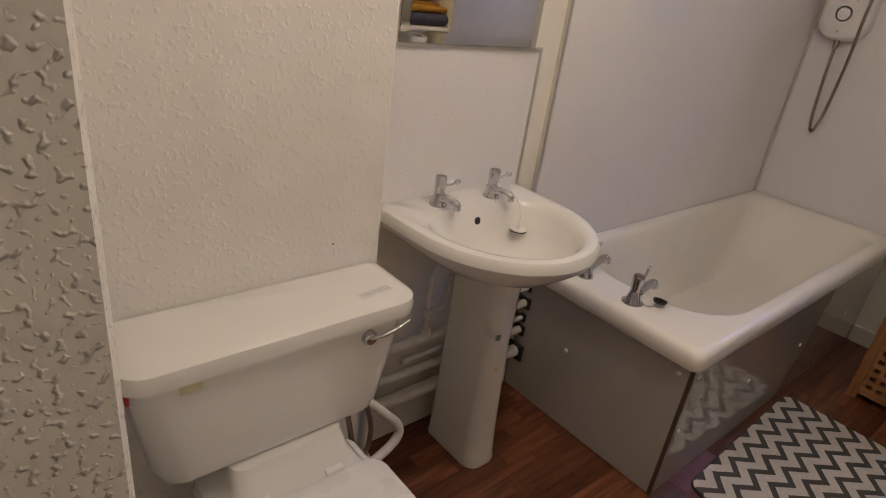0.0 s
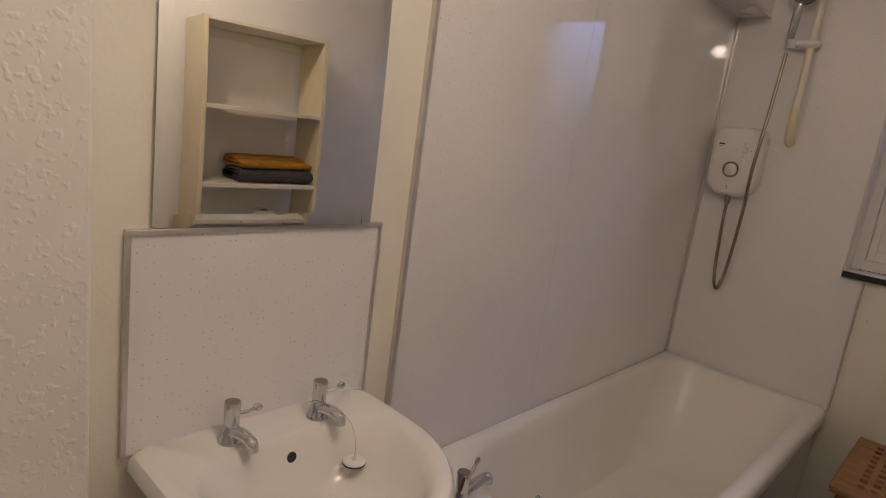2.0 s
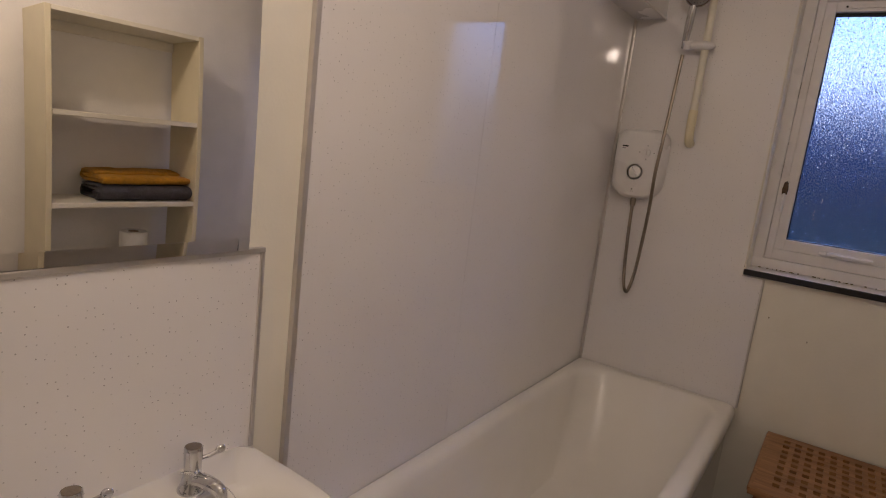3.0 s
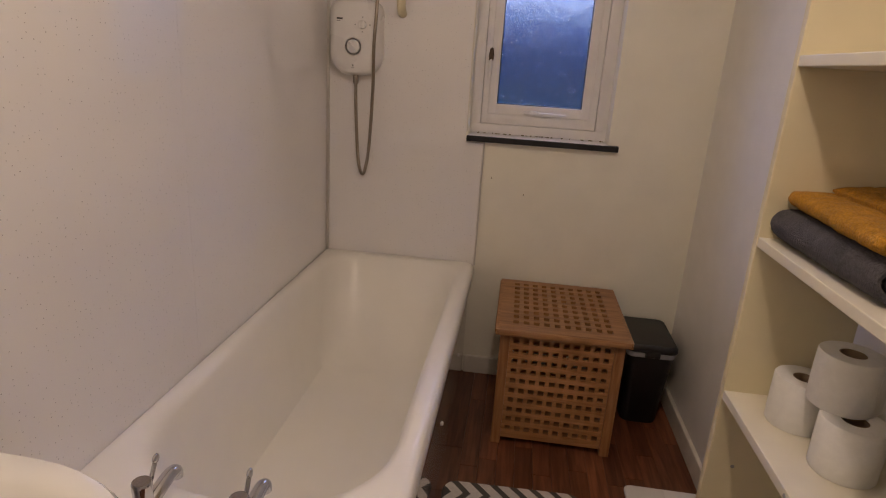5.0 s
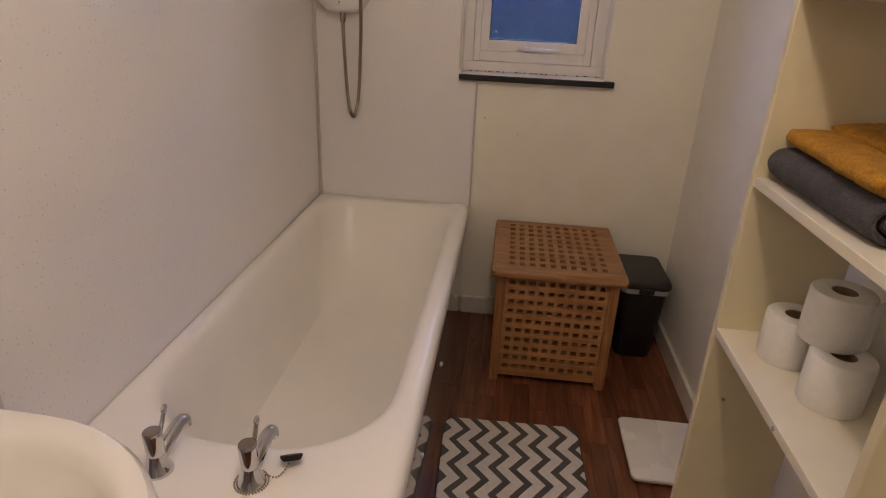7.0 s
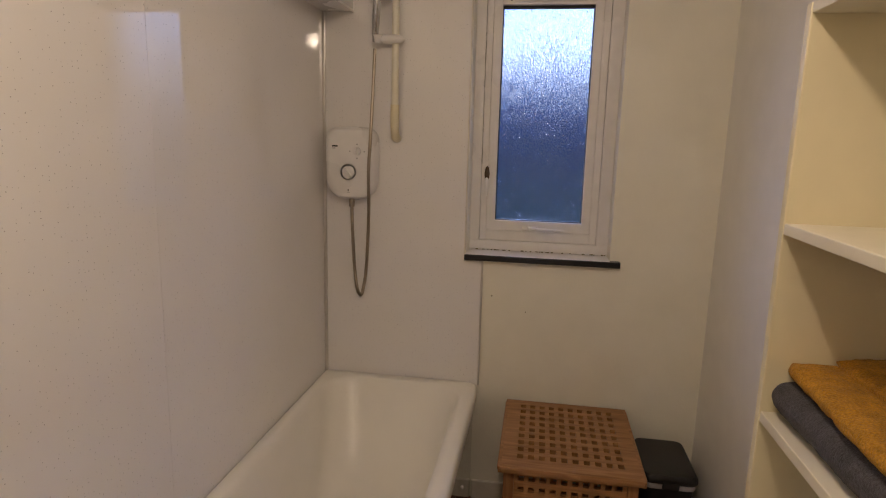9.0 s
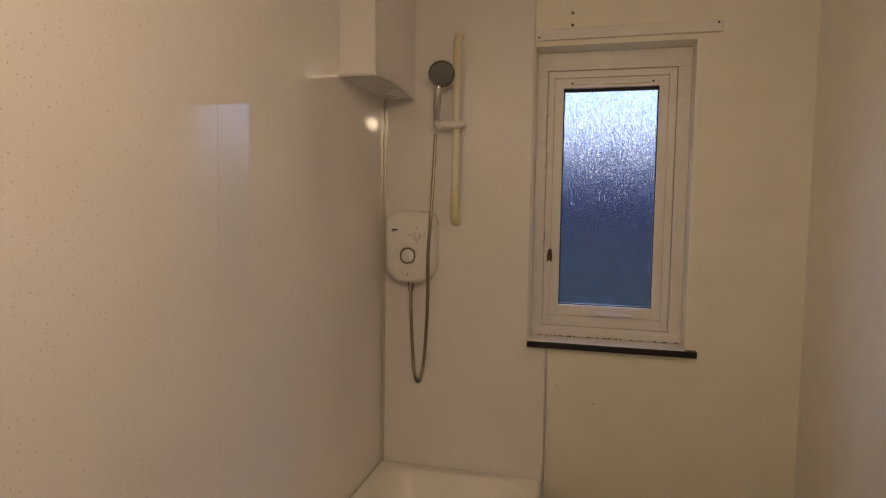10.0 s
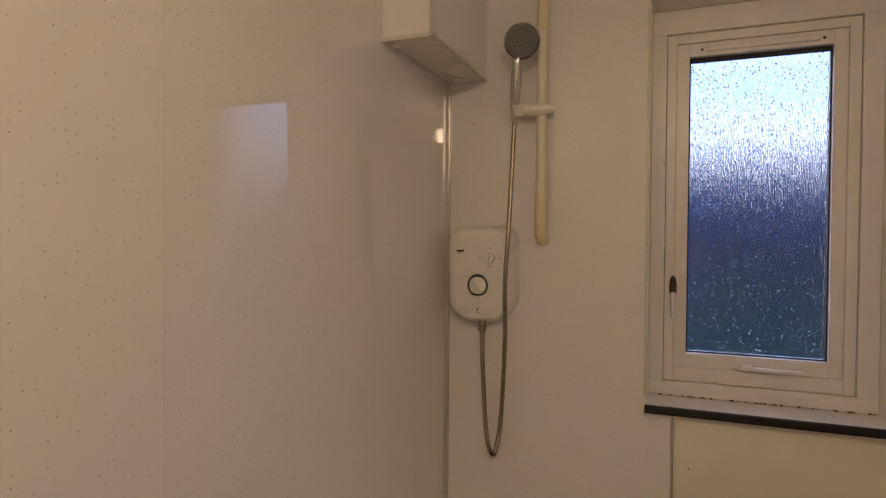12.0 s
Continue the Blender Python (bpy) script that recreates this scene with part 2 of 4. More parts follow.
# ---- mesh helpers ----
def finish(name, bm, material, parent=None, label="", smooth=False, sharp=35):
    bmesh.ops.recalc_face_normals(bm, faces=bm.faces)
    me = bpy.data.meshes.new(name)
    bm.to_mesh(me)
    bm.free()
    if smooth:
        for p in me.polygons:
            p.use_smooth = True
        me.set_sharp_from_angle(angle=radians(sharp))
    if material:
        me.materials.append(material)
    ob = new(name, me)
    if parent:
        ob.parent = parent
    if label:
        ob["label"] = label
    return ob


def part(name, bm, material, parent, label="", smooth=False):
    return finish(name, bm, material, parent, label, smooth)


def box(x0, x1, y0, y1, z0, z1, bevel=0.0, bm=None, segments=2):
    bm = bm or bmesh.new()
    got = bmesh.ops.create_cube(bm, size=1, matrix=Matrix.Translation(((x0 + x1) / 2, (y0 + y1) / 2, (z0 + z1) / 2)) @ Matrix.Diagonal((x1 - x0, y1 - y0, z1 - z0, 1)))
    if bevel:
        vs = set(got["verts"])
        bmesh.ops.bevel(bm, geom=[e for e in bm.edges if e.verts[0] in vs and e.verts[1] in vs], offset=bevel, segments=segments, affect="EDGES", profile=0.5)
    return bm


def loft(rings, bm=None, close_start=True, close_end=True):
    """A skin over closed rings of equal length."""
    bm = bm or bmesh.new()
    vs = [[bm.verts.new(p) for p in r] for r in rings]
    k = len(rings[0])
    for a, b in zip(vs, vs[1:]):
        for i in range(k):
            bm.faces.new((a[i], a[(i + 1) % k], b[(i + 1) % k], b[i]))
    if close_start:
        bm.faces.new(vs[0][::-1])
    if close_end:
        bm.faces.new(vs[-1])
    return bm


def rounded(x0, x1, y0, y1, r, z, corner=8, side=4):
    """A rectangle with rounded corners as a ring of points; r: one radius or four, from (x1, y1) round anticlockwise."""
    rs = r if isinstance(r, (tuple, list)) else (r,) * 4
    cs = [(x1 - rs[0], y1 - rs[0], 0), (x0 + rs[1], y1 - rs[1], 90), (x0 + rs[2], y0 + rs[2], 180), (x1 - rs[3], y0 + rs[3], 270)]
    arcs = []
    for (cx, cy, a0), rad in zip(cs, rs):
        arcs.append([Vector((cx + rad * math.cos(radians(a0 + 90 * i / corner)), cy + rad * math.sin(radians(a0 + 90 * i / corner)), z)) for i in range(corner + 1)])
    pts = []
    for i, arc in enumerate(arcs):
        pts += arc
        nxt = arcs[(i + 1) % 4][0]
        pts += [arc[-1].lerp(nxt, j / side) for j in range(1, side)]
    return pts


def turned(profile, steps=24, centre=(0, 0, 0), bm=None):
    """A body of revolution round z from (radius, height) pairs."""
    rings = [[Vector((centre[0] + r * math.cos(2 * math.pi * i / steps), centre[1] + r * math.sin(2 * math.pi * i / steps), centre[2] + h)) for i in range(steps)] for r, h in profile]
    return loft(rings, bm)


def tube(points, radius, steps=10, bm=None):
    """A round bar along points; radius: one number or one for each point."""
    pts = [Vector(p) for p in points]
    radii = radius if isinstance(radius, (list, tuple)) else [radius] * len(pts)
    rings = []
    ref = None
    for i, p in enumerate(pts):
        d = (pts[min(i + 1, len(pts) - 1)] - pts[max(i - 1, 0)]).normalized()
        if ref is None:
            ref = Vector((0, 0, 1)) if abs(d.z) < 0.9 else Vector((1, 0, 0))
        u = (ref - d * ref.dot(d)).normalized()
        ref = u
        v = d.cross(u)
        rings.append([p + radii[i] * (math.cos(2 * math.pi * k / steps) * u + math.sin(2 * math.pi * k / steps) * v) for k in range(steps)])
    return loft(rings, bm)


def curve_points(points, n=8):
    """A smooth line through points (Catmull-Rom)."""
    p = [Vector(q) for q in points]
    p = [p[0] * 2 - p[1]] + p + [p[-1] * 2 - p[-2]]
    out = []
    for i in range(1, len(p) - 2):
        for k in range(n):
            t = k / n
            a, b, c, d = p[i - 1:i + 3]
            out.append(0.5 * (2 * b + (c - a) * t + (2 * a - 5 * b + 4 * c - d) * t * t + (3 * b - a - 3 * c + d) * t ** 3))
    out.append(p[-2])
    return out


def thing(name, place, label, category, group=""):
    ob = new(name)
    ob.location = place
    ob.empty_display_size = 0.1
    return tagged(ob, label, category, group)


def moved(bm, m):
    bmesh.ops.transform(bm, matrix=m, verts=bm.verts)
    return bm


def structure(name, bm, material, label="", category="", smooth=False):
    return tagged(finish(name, bm, material, smooth=smooth), label, category, kind="structure")


def prism(outline, z0, z1, bm=None):
    return loft([[Vector((x, y, z)) for x, y in outline] for z in (z0, z1)], bm)


# ---- the room ----
XW, YP, YS, CEIL = 3.10, 1.25, -0.335, 2.48     # window wall, panelled wall, shelf wall, ceiling
YT, XT = 1.05, 0.575                            # wall behind the cistern and its free edge
WY0, WY1, WZ0, WZ1 = 0.055, 0.632, 1.10, 2.235  # window opening

structure("wall_north", box(XT - 0.3, XW + 0.25, YP, YP + 0.12, 0, CEIL), m_paint, "cream painted textured wall behind basin and bath", "wall")
structure("wall_north_projection", box(-1.3, XT, YT, YP + 0.119, 0, CEIL, 0.006), m_woodchip, "cream woodchip papered wall behind the toilet", "wall")
structure("wall_south", box(-1.4, XW + 0.25, YS - 0.12, YS, 0, CEIL), m_woodchip_fine, "white woodchip papered side wall", "wall")
bm = box(XW, XW + 0.42, YS, WY0, 0, CEIL)
box(XW, XW + 0.42, WY1, YP, 0, CEIL, bm=bm)
box(XW, XW + 0.42, WY0, WY1, 0, WZ0 - 0.022, bm=bm)
box(XW, XW + 0.42, WY0, WY1, WZ1, CEIL, bm=bm)
structure("wall_east", bm, m_paint, "cream painted wall around the window", "wall")
structure("wall_west", prism(((-0.22, 0.42), (-0.085, 0.42), (-0.077, 0.445), (-0.07, YT), (-0.22, YT)), 0, CEIL), m_woodchip_worn, "woodchip papered wall end beside the doorway", "wall")
structure("wall_hall", box(-1.42, -1.3, YS - 0.12, YT, 0, CEIL), m_paint, "plain hall wall", "wall")
structure("ceiling", box(-1.42, XW + 0.25, YS - 0.12, YP + 0.12, CEIL, CEIL + 0.1), m_ceiling, "white textured ceiling", "ceiling")
floor_ob = structure("floor", box(-1.42, XW + 0.25, YS - 0.12, YP + 0.12, -0.1, -0.004), m_joint, "brown wood laminate strip floor", "floor")
structure("backdrop", box(13.0, 13.05, -9, 5, -3, 10), m_backdrop, "dusk sky over dark roofs", "backdrop")


# ---- nicks in the paint ----
for wall, at, turn in (("wall_north_projection", (0.456, YT, 0.83), 90), ("wall_east", (XW, 0.519, 0.925), -90), ("wall_east", (XW, 0.377, 0.864), -90)):
    chip = turned(((0.0, 0.0), (0.0022, 0.0), (0.0018, 0.0007), (0.0, 0.0009)), 7)
    moved(chip, Matrix.Diagonal((1.7, 0.8, 1, 1)))
    moved(chip, Matrix.Translation(at) @ Matrix.Rotation(radians(turn), 4, "X" if turn > 0 else "Y"))
    part("paint_nick", chip, m_mould, bpy.data.objects[wall], "small dark nick in the paint")


# ---- wall panels, trims, skirting ----
def strip(name, x0, x1, y0, y1, z0, z1, label, material=None):
    return structure(name, box(x0, x1, y0, y1, z0, z1, 0.0015), material or m_trim, label, "trim")


PT = 0.008  # panel thickness
structure("panel_bath_long_side", box(1.318, 1.9695, YP - PT, YP, 0.52, CEIL), m_panel, "glossy white speckled wall panel beside the bath", "wall panel")
structure("panel_bath_long_side_far", box(1.9705, XW - PT, YP - PT, YP, 0.52, CEIL), m_panel, "glossy white speckled wall panel beside the bath", "wall panel")
bm = box(XW - PT, XW, 0.567, YP - PT - 0.001, 0.52, WZ0 - 0.03)
box(XW - PT, XW, 0.640, YP - PT - 0.001, WZ0 - 0.03, CEIL, bm=bm)
structure("panel_bath_end", bm, m_panel, "glossy white speckled panel under the shower", "wall panel")
strip("trim_panel_start", 1.304, 1.318, YP - 0.014, YP, 0.55, CEIL, "grey metal edge of the bath panel")
strip("trim_corner", XW - 0.02, XW - PT, YP - 0.02, YP - PT, 0.54, 2.046, "grey metal corner strip")
strip("trim_panel_end_low", XW - 0.012, XW, 0.559, 0.567, 0.53, 1.075, "grey metal panel edge under the sill")
strip("trim_panel_end_high", XW - 0.011, XW, 0.634, 0.640, 1.115, CEIL, "pale panel edge beside the window", m_skirting)

splash = structure("splashback", box(0.688, 1.215, YP - 0.006, YP, 0.80, 1.203), m_panel, "white speckled splashback panel over the basin", "splashback")
for n, b in (("trim_left", (0.678, 0.688, YP - 0.011, YP, 0.80, 1.203)), ("trim_right", (1.215, 1.224, YP - 0.011, YP, 0.80, 1.203)), ("trim_top", (0.678, 1.224, YP - 0.012, YP, 1.203, 1.213))):
    part(n, box(*b, 0.0015), m_trim, splash, "grey metal edge strip")

structure("baseboard_east", box(XW - 0.016, XW, YS, 0.575, 0, 0.085, 0.004), m_skirting, "white painted skirting below the window", "baseboard")
structure("baseboard_south", box(1.83, XW - 0.016, YS, YS + 0.016, 0, 0.085, 0.004), m_skirting, "scuffed white painted skirting", "baseboard")
structure("baseboard_north", box(XT, 1.335, YP - 0.03, YP, 0, 0.115, 0.005), m_skirting, "white painted pipe boxing under the basin", "baseboard")

# boxed-in corner under the ceiling
boxing = thing("pipe_boxing", (2.64, 1.111, 2.048), "white panelled corner boxing under the ceiling", "boxing")
boxing_off = Matrix.Translation((-2.64, -1.111, -2.048))


def boxing_part(name, b, material, label="", bevel=0.001):
    return part(name, moved(box(*b, bevel), boxing_off), material, boxing, label)


boxing_part("end_panel", (2.643, 2.651, 1.116, YP - PT, 2.052, CEIL), m_panel)
boxing_part("front_panel", (2.651, XW - PT, 1.114, 1.122, 2.052, CEIL), m_panel)
boxing_part("underside", (2.651, XW - PT, 1.122, YP - PT, 2.052, 2.06), m_plastic)
boxing_part("corner_trim", (2.640, 2.651, 1.110, 1.116, 2.056, CEIL), m_trim, "grey corner trim")
boxing_part("lower_trim", (2.651, XW - PT, 1.110, 1.114, 2.046, 2.056), m_trim, "grey lower trim")
boxing_part("lower_end_trim", (2.640, 2.6435, 1.110, YP - PT, 2.046, 2.056), m_trim, "grey lower trim")

# ---- window ----
win = structure("window_1", box(3.221, 3.325, WY0, WY1, WZ0 + 0.001, WZ0 + 0.042, 0.003), m_white_gloss, "white painted casement window with wet obscured glass", "window")
FX = 3.203   # face of the outer frame
for n, b in (("frame_top", (FX, 3.305, WY0, WY1, 2.165, WZ1)), ("frame_left", (FX, 3.305, 0.592, WY1, 1.142, 2.165)), ("frame_right", (FX, 3.305, WY0, 0.103, 1.142, 2.165)), ("frame_bottom", (FX, 3.221, WY0, WY1, WZ0 + 0.001, 1.142))):
    part(n, box(*b, 0.0018), m_white_gloss, win)
sash = part("sash", box(FX + 0.014, 3.295, 0.104, 0.132, 1.143, 2.164, 0.0015), m_white_gloss, win, "white painted opening sash")
for n, b in (("stile", (FX + 0.014, 3.295, 0.565, 0.591, 1.143, 2.164)), ("rail", (FX + 0.014, 3.295, 0.132, 0.565, 1.143, 1.184)), ("rail", (FX + 0.014, 3.295, 0.132, 0.565, 2.138, 2.164)),
             ("bead", (FX + 0.024, 3.287, 0.132, 0.166, 1.184, 2.138)), ("bead", (FX + 0.024, 3.287, 0.530, 0.565, 1.184, 2.138)), ("bead", (FX + 0.024, 3.287, 0.166, 0.530, 1.184, 1.226)), ("bead", (FX + 0.024, 3.287, 0.166, 0.530, 2.100, 2.138))):
    part(n, box(*b, 0.0014), m_white_gloss, sash)
for b in ((3.247, 3.271, 0.166, 0.1695, 1.226, 2.10), (3.247, 3.271, 0.5265, 0.530, 1.226, 2.10), (3.247, 3.271, 0.1695, 0.5265, 1.226, 1.2295), (3.247, 3.271, 0.1695, 0.5265, 2.090, 2.10)):
    part("gasket", box(*b), m_rubber, sash, "black glazing seal")
pane = part("pane", box(3.255, 3.259, 0.1695, 0.5265, 1.2295, 2.090), m_glass, sash, "rain-streaked obscured glass")
pane.visible_shadow = False
vent = part("trickle_vent", box(FX + 0.016, FX + 0.026, 0.20, 0.485, 2.111, 2.127, 0.002), m_white_gloss, win, "white slim trickle vent cover")
for y in (0.19, 0.497):
    part("screw", moved(turned(((0.0, 0.0), (0.004, 0.0), (0.003, 0.002), (0.0, 0.002)), 10), Matrix.Translation((FX + 0.024, y, 2.118)) @ Matrix.Rotation(radians(-90), 4, "Y")), m_ink, win)
# side fastener
fast = part("window_fastener", box(FX + 0.006, FX + 0.014, 0.560, 0.574, 1.345, 1.455, 0.002), m_white_gloss, win, "worn casement fastener with chipped paint")
m_rust = mat("rusty_bronze", (0.10, 0.06, 0.03), rough=0.55, metal=0.4, grain=0.3, grain_scale=150)
part("fastener_knuckle", moved(turned(((0.0, -0.022), (0.009, -0.022), (0.011, 0), (0.007, 0.026), (0.0, 0.028)), 14), Matrix.Translation((FX - 0.002, 0.567, 1.425))), m_rust, fast, "rusty brown pivot")
part("fastener_grip", tube(curve_points(((FX - 0.004, 0.567, 1.41), (FX - 0.014, 0.567, 1.39), (FX - 0.016, 0.566, 1.36), (FX - 0.012, 0.566, 1.335))), 0.006, 10), m_plastic, fast)
part("fastener_screw", moved(turned(((0.0, 0.0), (0.004, 0.0), (0.003, 0.002), (0.0, 0.002)), 10), Matrix.Translation((FX + 0.006, 0.567, 1.452)) @ Matrix.Rotation(radians(-90), 4, "Y")), m_ink, fast)
# lower handle
handle = part("handle", box(FX - 0.002, FX + 0.024, 0.345, 0.385, 1.19, 1.207, 0.005), m_plastic, win, "white plastic window handle")
part("handle_lever", tube(curve_points(((FX - 0.004, 0.37, 1.199), (FX - 0.012, 0.34, 1.199), (FX - 0.012, 0.29, 1.198), (FX - 0.008, 0.235, 1.198))), [0.007] * 8 + [0.006] * 8 + [0.005] * 9, 10), m_plastic, handle)
part("handle_plate", box(FX + 0.012, FX + 0.024, 0.385, 0.41, 1.191, 1.206, 0.003), m_plastic, handle)
part("keyhole", moved(turned(((0.0, 0.0), (0.0062, 0.0), (0.0055, 0.002), (0.0, 0.002)), 12), Matrix.Translation((FX - 0.002, 0.352, 1.2)) @ Matrix.Rotation(radians(-90), 4, "Y")), m_ink, handle)
# stained putty line along the sill
rng = random.Random(4)
bm = bmesh.new()
y = WY0 + 0.01
while y < WY1 - 0.01:
    if rng.random() < 0.55:
        w = rng.uniform(0.004, 0.022)
        bmesh.ops.create_icosphere(bm, subdivisions=1, radius=1, matrix=Matrix.Translation((FX - 0.001, y, WZ0 + 0.002)) @ Matrix.Diagonal((0.003, w / 2, rng.uniform(0.001, 0.0032), 1)))
    y += rng.uniform(0.006, 0.028)
part("mould_line", bm, m_mould, win, "dark mould spots along the sill joint")

sill = structure("window_sill", box(3.074, FX + 0.018, WY0 - 0.0005, WY1 + 0.0005, WZ0 - 0.022, WZ0, 0.002), m_white_gloss, "white painted sill board with a black front edge", "window sill")
part("sill_edge", box(3.066, 3.074, 0.016, 0.636, WZ0 - 0.023, WZ0 + 0.0005, 0.002), m_black_trim, sill, "black plastic front edge")
part("sill_horn", box(3.074, XW, 0.016, WY0 - 0.0005, WZ0 - 0.022, WZ0, 0.001), m_black_trim, sill, "black sill end")

batten = thing("curtain_batten", (XW, 0.3, 2.275), "white painted wooden batten screwed above the window", "batten")
part("board", moved(box(XW - 0.016, XW, -0.027, 0.633, 2.254, 2.296, 0.003), Matrix.Translation((-XW, -0.3, -2.275))), m_white_gloss, batten)
for y, z in ((-0.012, 2.285), (0.62, 2.265)):
    part("screw", moved(turned(((0.0, 0.0), (0.004, 0.0), (0.003, 0.002), (0.0, 0.002)), 10), Matrix.Translation((-0.016, y - 0.3, z - 2.275)) @ Matrix.Rotation(radians(-90), 4, "Y")), m_ink, batten)
for z in (2.309, 2.354):
    hole = tagged(finish("screw_hole", moved(turned(((0.0, 0.0), (0.006, 0.0), (0.005, 0.0015), (0.0, 0.0015)), 12), Matrix.Translation((XW, 0.498, z)) @ Matrix.Rotation(radians(-90), 4, "Y")), m_mould), "rusty old screw hole in the painted wall", "screw hole", "old screw holes")

# ---- ceiling lamp ----
lamp = thing("ceiling_lamp", (0.93, 0.36, CEIL), "white pendant lamp holder with a bare warm bulb", "ceiling lamp")
part("ceiling_rose", turned(((0.0, 0.0), (0.045, 0.0), (0.042, -0.014), (0.02, -0.024), (0.0, -0.024)), 24), m_plastic, lamp, smooth=True)
part("cord", tube(((0, 0, -0.02), (0, 0, -0.11)), 0.003, 8), m_plastic, lamp)
part("bulb_holder", turned(((0.0, -0.105), (0.012, -0.105), (0.018, -0.12), (0.018, -0.152), (0.0, -0.152)), 20), m_plastic, lamp, smooth=True)

# ---- bath ----
BX0, BX1, BY0, BY1, BZ = 1.308, XW - PT - 0.001, 0.562, YP - PT - 0.001, 0.54
bath = thing("bathtub", (BX0, BY0, 0), "white acrylic bath with a rolled rim, empty", "bathtub")
boff = Matrix.Translation((-BX0, -BY0, 0))


def outer(i, z, r=0.035):
    return rounded(BX0 + i, BX1 - i * 0.2, BY0 + i, BY1 - i * 0.2, (0.012, 0.012, r, 0.02), z, 10, 6)


def inner(near, far, side, z, rn, rf):
    return rounded(1.475 + near, 3.045 - far, 0.622 + side, 1.20 - side, (rf, rn, rn, rf), z, 10, 6)


rings = [outer(0.02, 0.47), outer(0.004, 0.478), outer(0.0, 0.49), outer(0.0, 0.515), outer(0.004, 0.528), outer(0.011, 0.536), outer(0.02, 0.540), outer(0.028, 0.541),
         inner(-0.014, -0.004, -0.016, 0.540, 0.24, 0.13), inner(0.0, 0.0, -0.006, 0.537, 0.24, 0.13), inner(0.014, 0.006, 0.004, 0.529, 0.24, 0.13), inner(0.026, 0.016, 0.012, 0.513, 0.235, 0.13), inner(0.036, 0.032, 0.019, 0.48, 0.23, 0.135),
         inner(0.05, 0.07, 0.028, 0.41, 0.225, 0.14), inner(0.065, 0.14, 0.042, 0.30, 0.22, 0.15), inner(0.085, 0.21, 0.058, 0.22, 0.2, 0.15), inner(0.115, 0.27, 0.085, 0.178, 0.17, 0.14), inner(0.17, 0.34, 0.135, 0.162, 0.12, 0.11), inner(0.3, 0.5, 0.2, 0.157, 0.06, 0.06)]
part("tub", moved(loft(rings, close_start=False), boff), m_bath, bath, smooth=True)
part("waste", moved(turned(((0.0, 0.0), (0.034, 0.0), (0.034, 0.003), (0.024, 0.003), (0.02, 0.0005), (0.0, 0.0005)), 24, (1.81, 0.915, 0.16)), boff), m_chrome, bath, "chrome plug hole ring")
part("overflow", moved(turned(((0.0, 0.0), (0.03, 0.0), (0.03, 0.006), (0.022, 0.009), (0.0, 0.009)), 24), boff @ Matrix.Translation((1.53, 0.915, 0.42)) @ Matrix.Rotation(radians(80), 4, "Y")), m_chrome, bath, "chrome overflow cover")

side = thing("bath_side_panel", (1.345, 0.585, 0), "glossy grey-beige bath side panel reflecting the floor", "bath panel")
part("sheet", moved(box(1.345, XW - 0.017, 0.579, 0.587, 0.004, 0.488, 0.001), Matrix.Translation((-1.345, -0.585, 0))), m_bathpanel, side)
for x in (1.37, 1.83, 2.27, 2.77):
    for z in (0.245, 0.44) if x < 1.5 else (0.245,):
        part("screw_cap", moved(turned(((0.0, 0.0), (0.008, 0.0), (0.007, 0.004), (0.0, 0.006)), 14), Matrix.Translation((x - 1.345, 0.579 - 0.585, z)) @ Matrix.Rotation(radians(90), 4, "X")), m_plastic, side, "white screw cap", True)
end = thing("bath_end_panel", (1.335, 0.6, 0), "plain grey-beige bath end panel, slightly scuffed", "bath panel")
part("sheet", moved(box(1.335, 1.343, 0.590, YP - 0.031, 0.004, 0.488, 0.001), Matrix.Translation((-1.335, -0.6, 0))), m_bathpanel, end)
part("screw_cap", moved(turned(((0.0, 0.0), (0.008, 0.0), (0.007, 0.004), (0.0, 0.006)), 14), Matrix.Translation((0, 0.391, 0.287)) @ Matrix.Rotation(radians(-90), 4, "Y")), m_plastic, end, "white screw cap", True)
part("screw_cap", moved(turned(((0.0, 0.0), (0.008, 0.0), (0.007, 0.004), (0.0, 0.006)), 14), Matrix.Translation((0, 0.02, 0.44)) @ Matrix.Rotation(radians(-90), 4, "Y")), m_plastic, end, "white screw cap", True)
part("corner_strip", moved(box(1.333, 1.345, 0.577, 0.590, 0.004, 0.486, 0.002), Matrix.Translation((-1.335, -0.6, 0))), mat("brown_strip", (0.1, 0.075, 0.055), rough=0.35, grain=0.1), end, "dark brown corner strip")


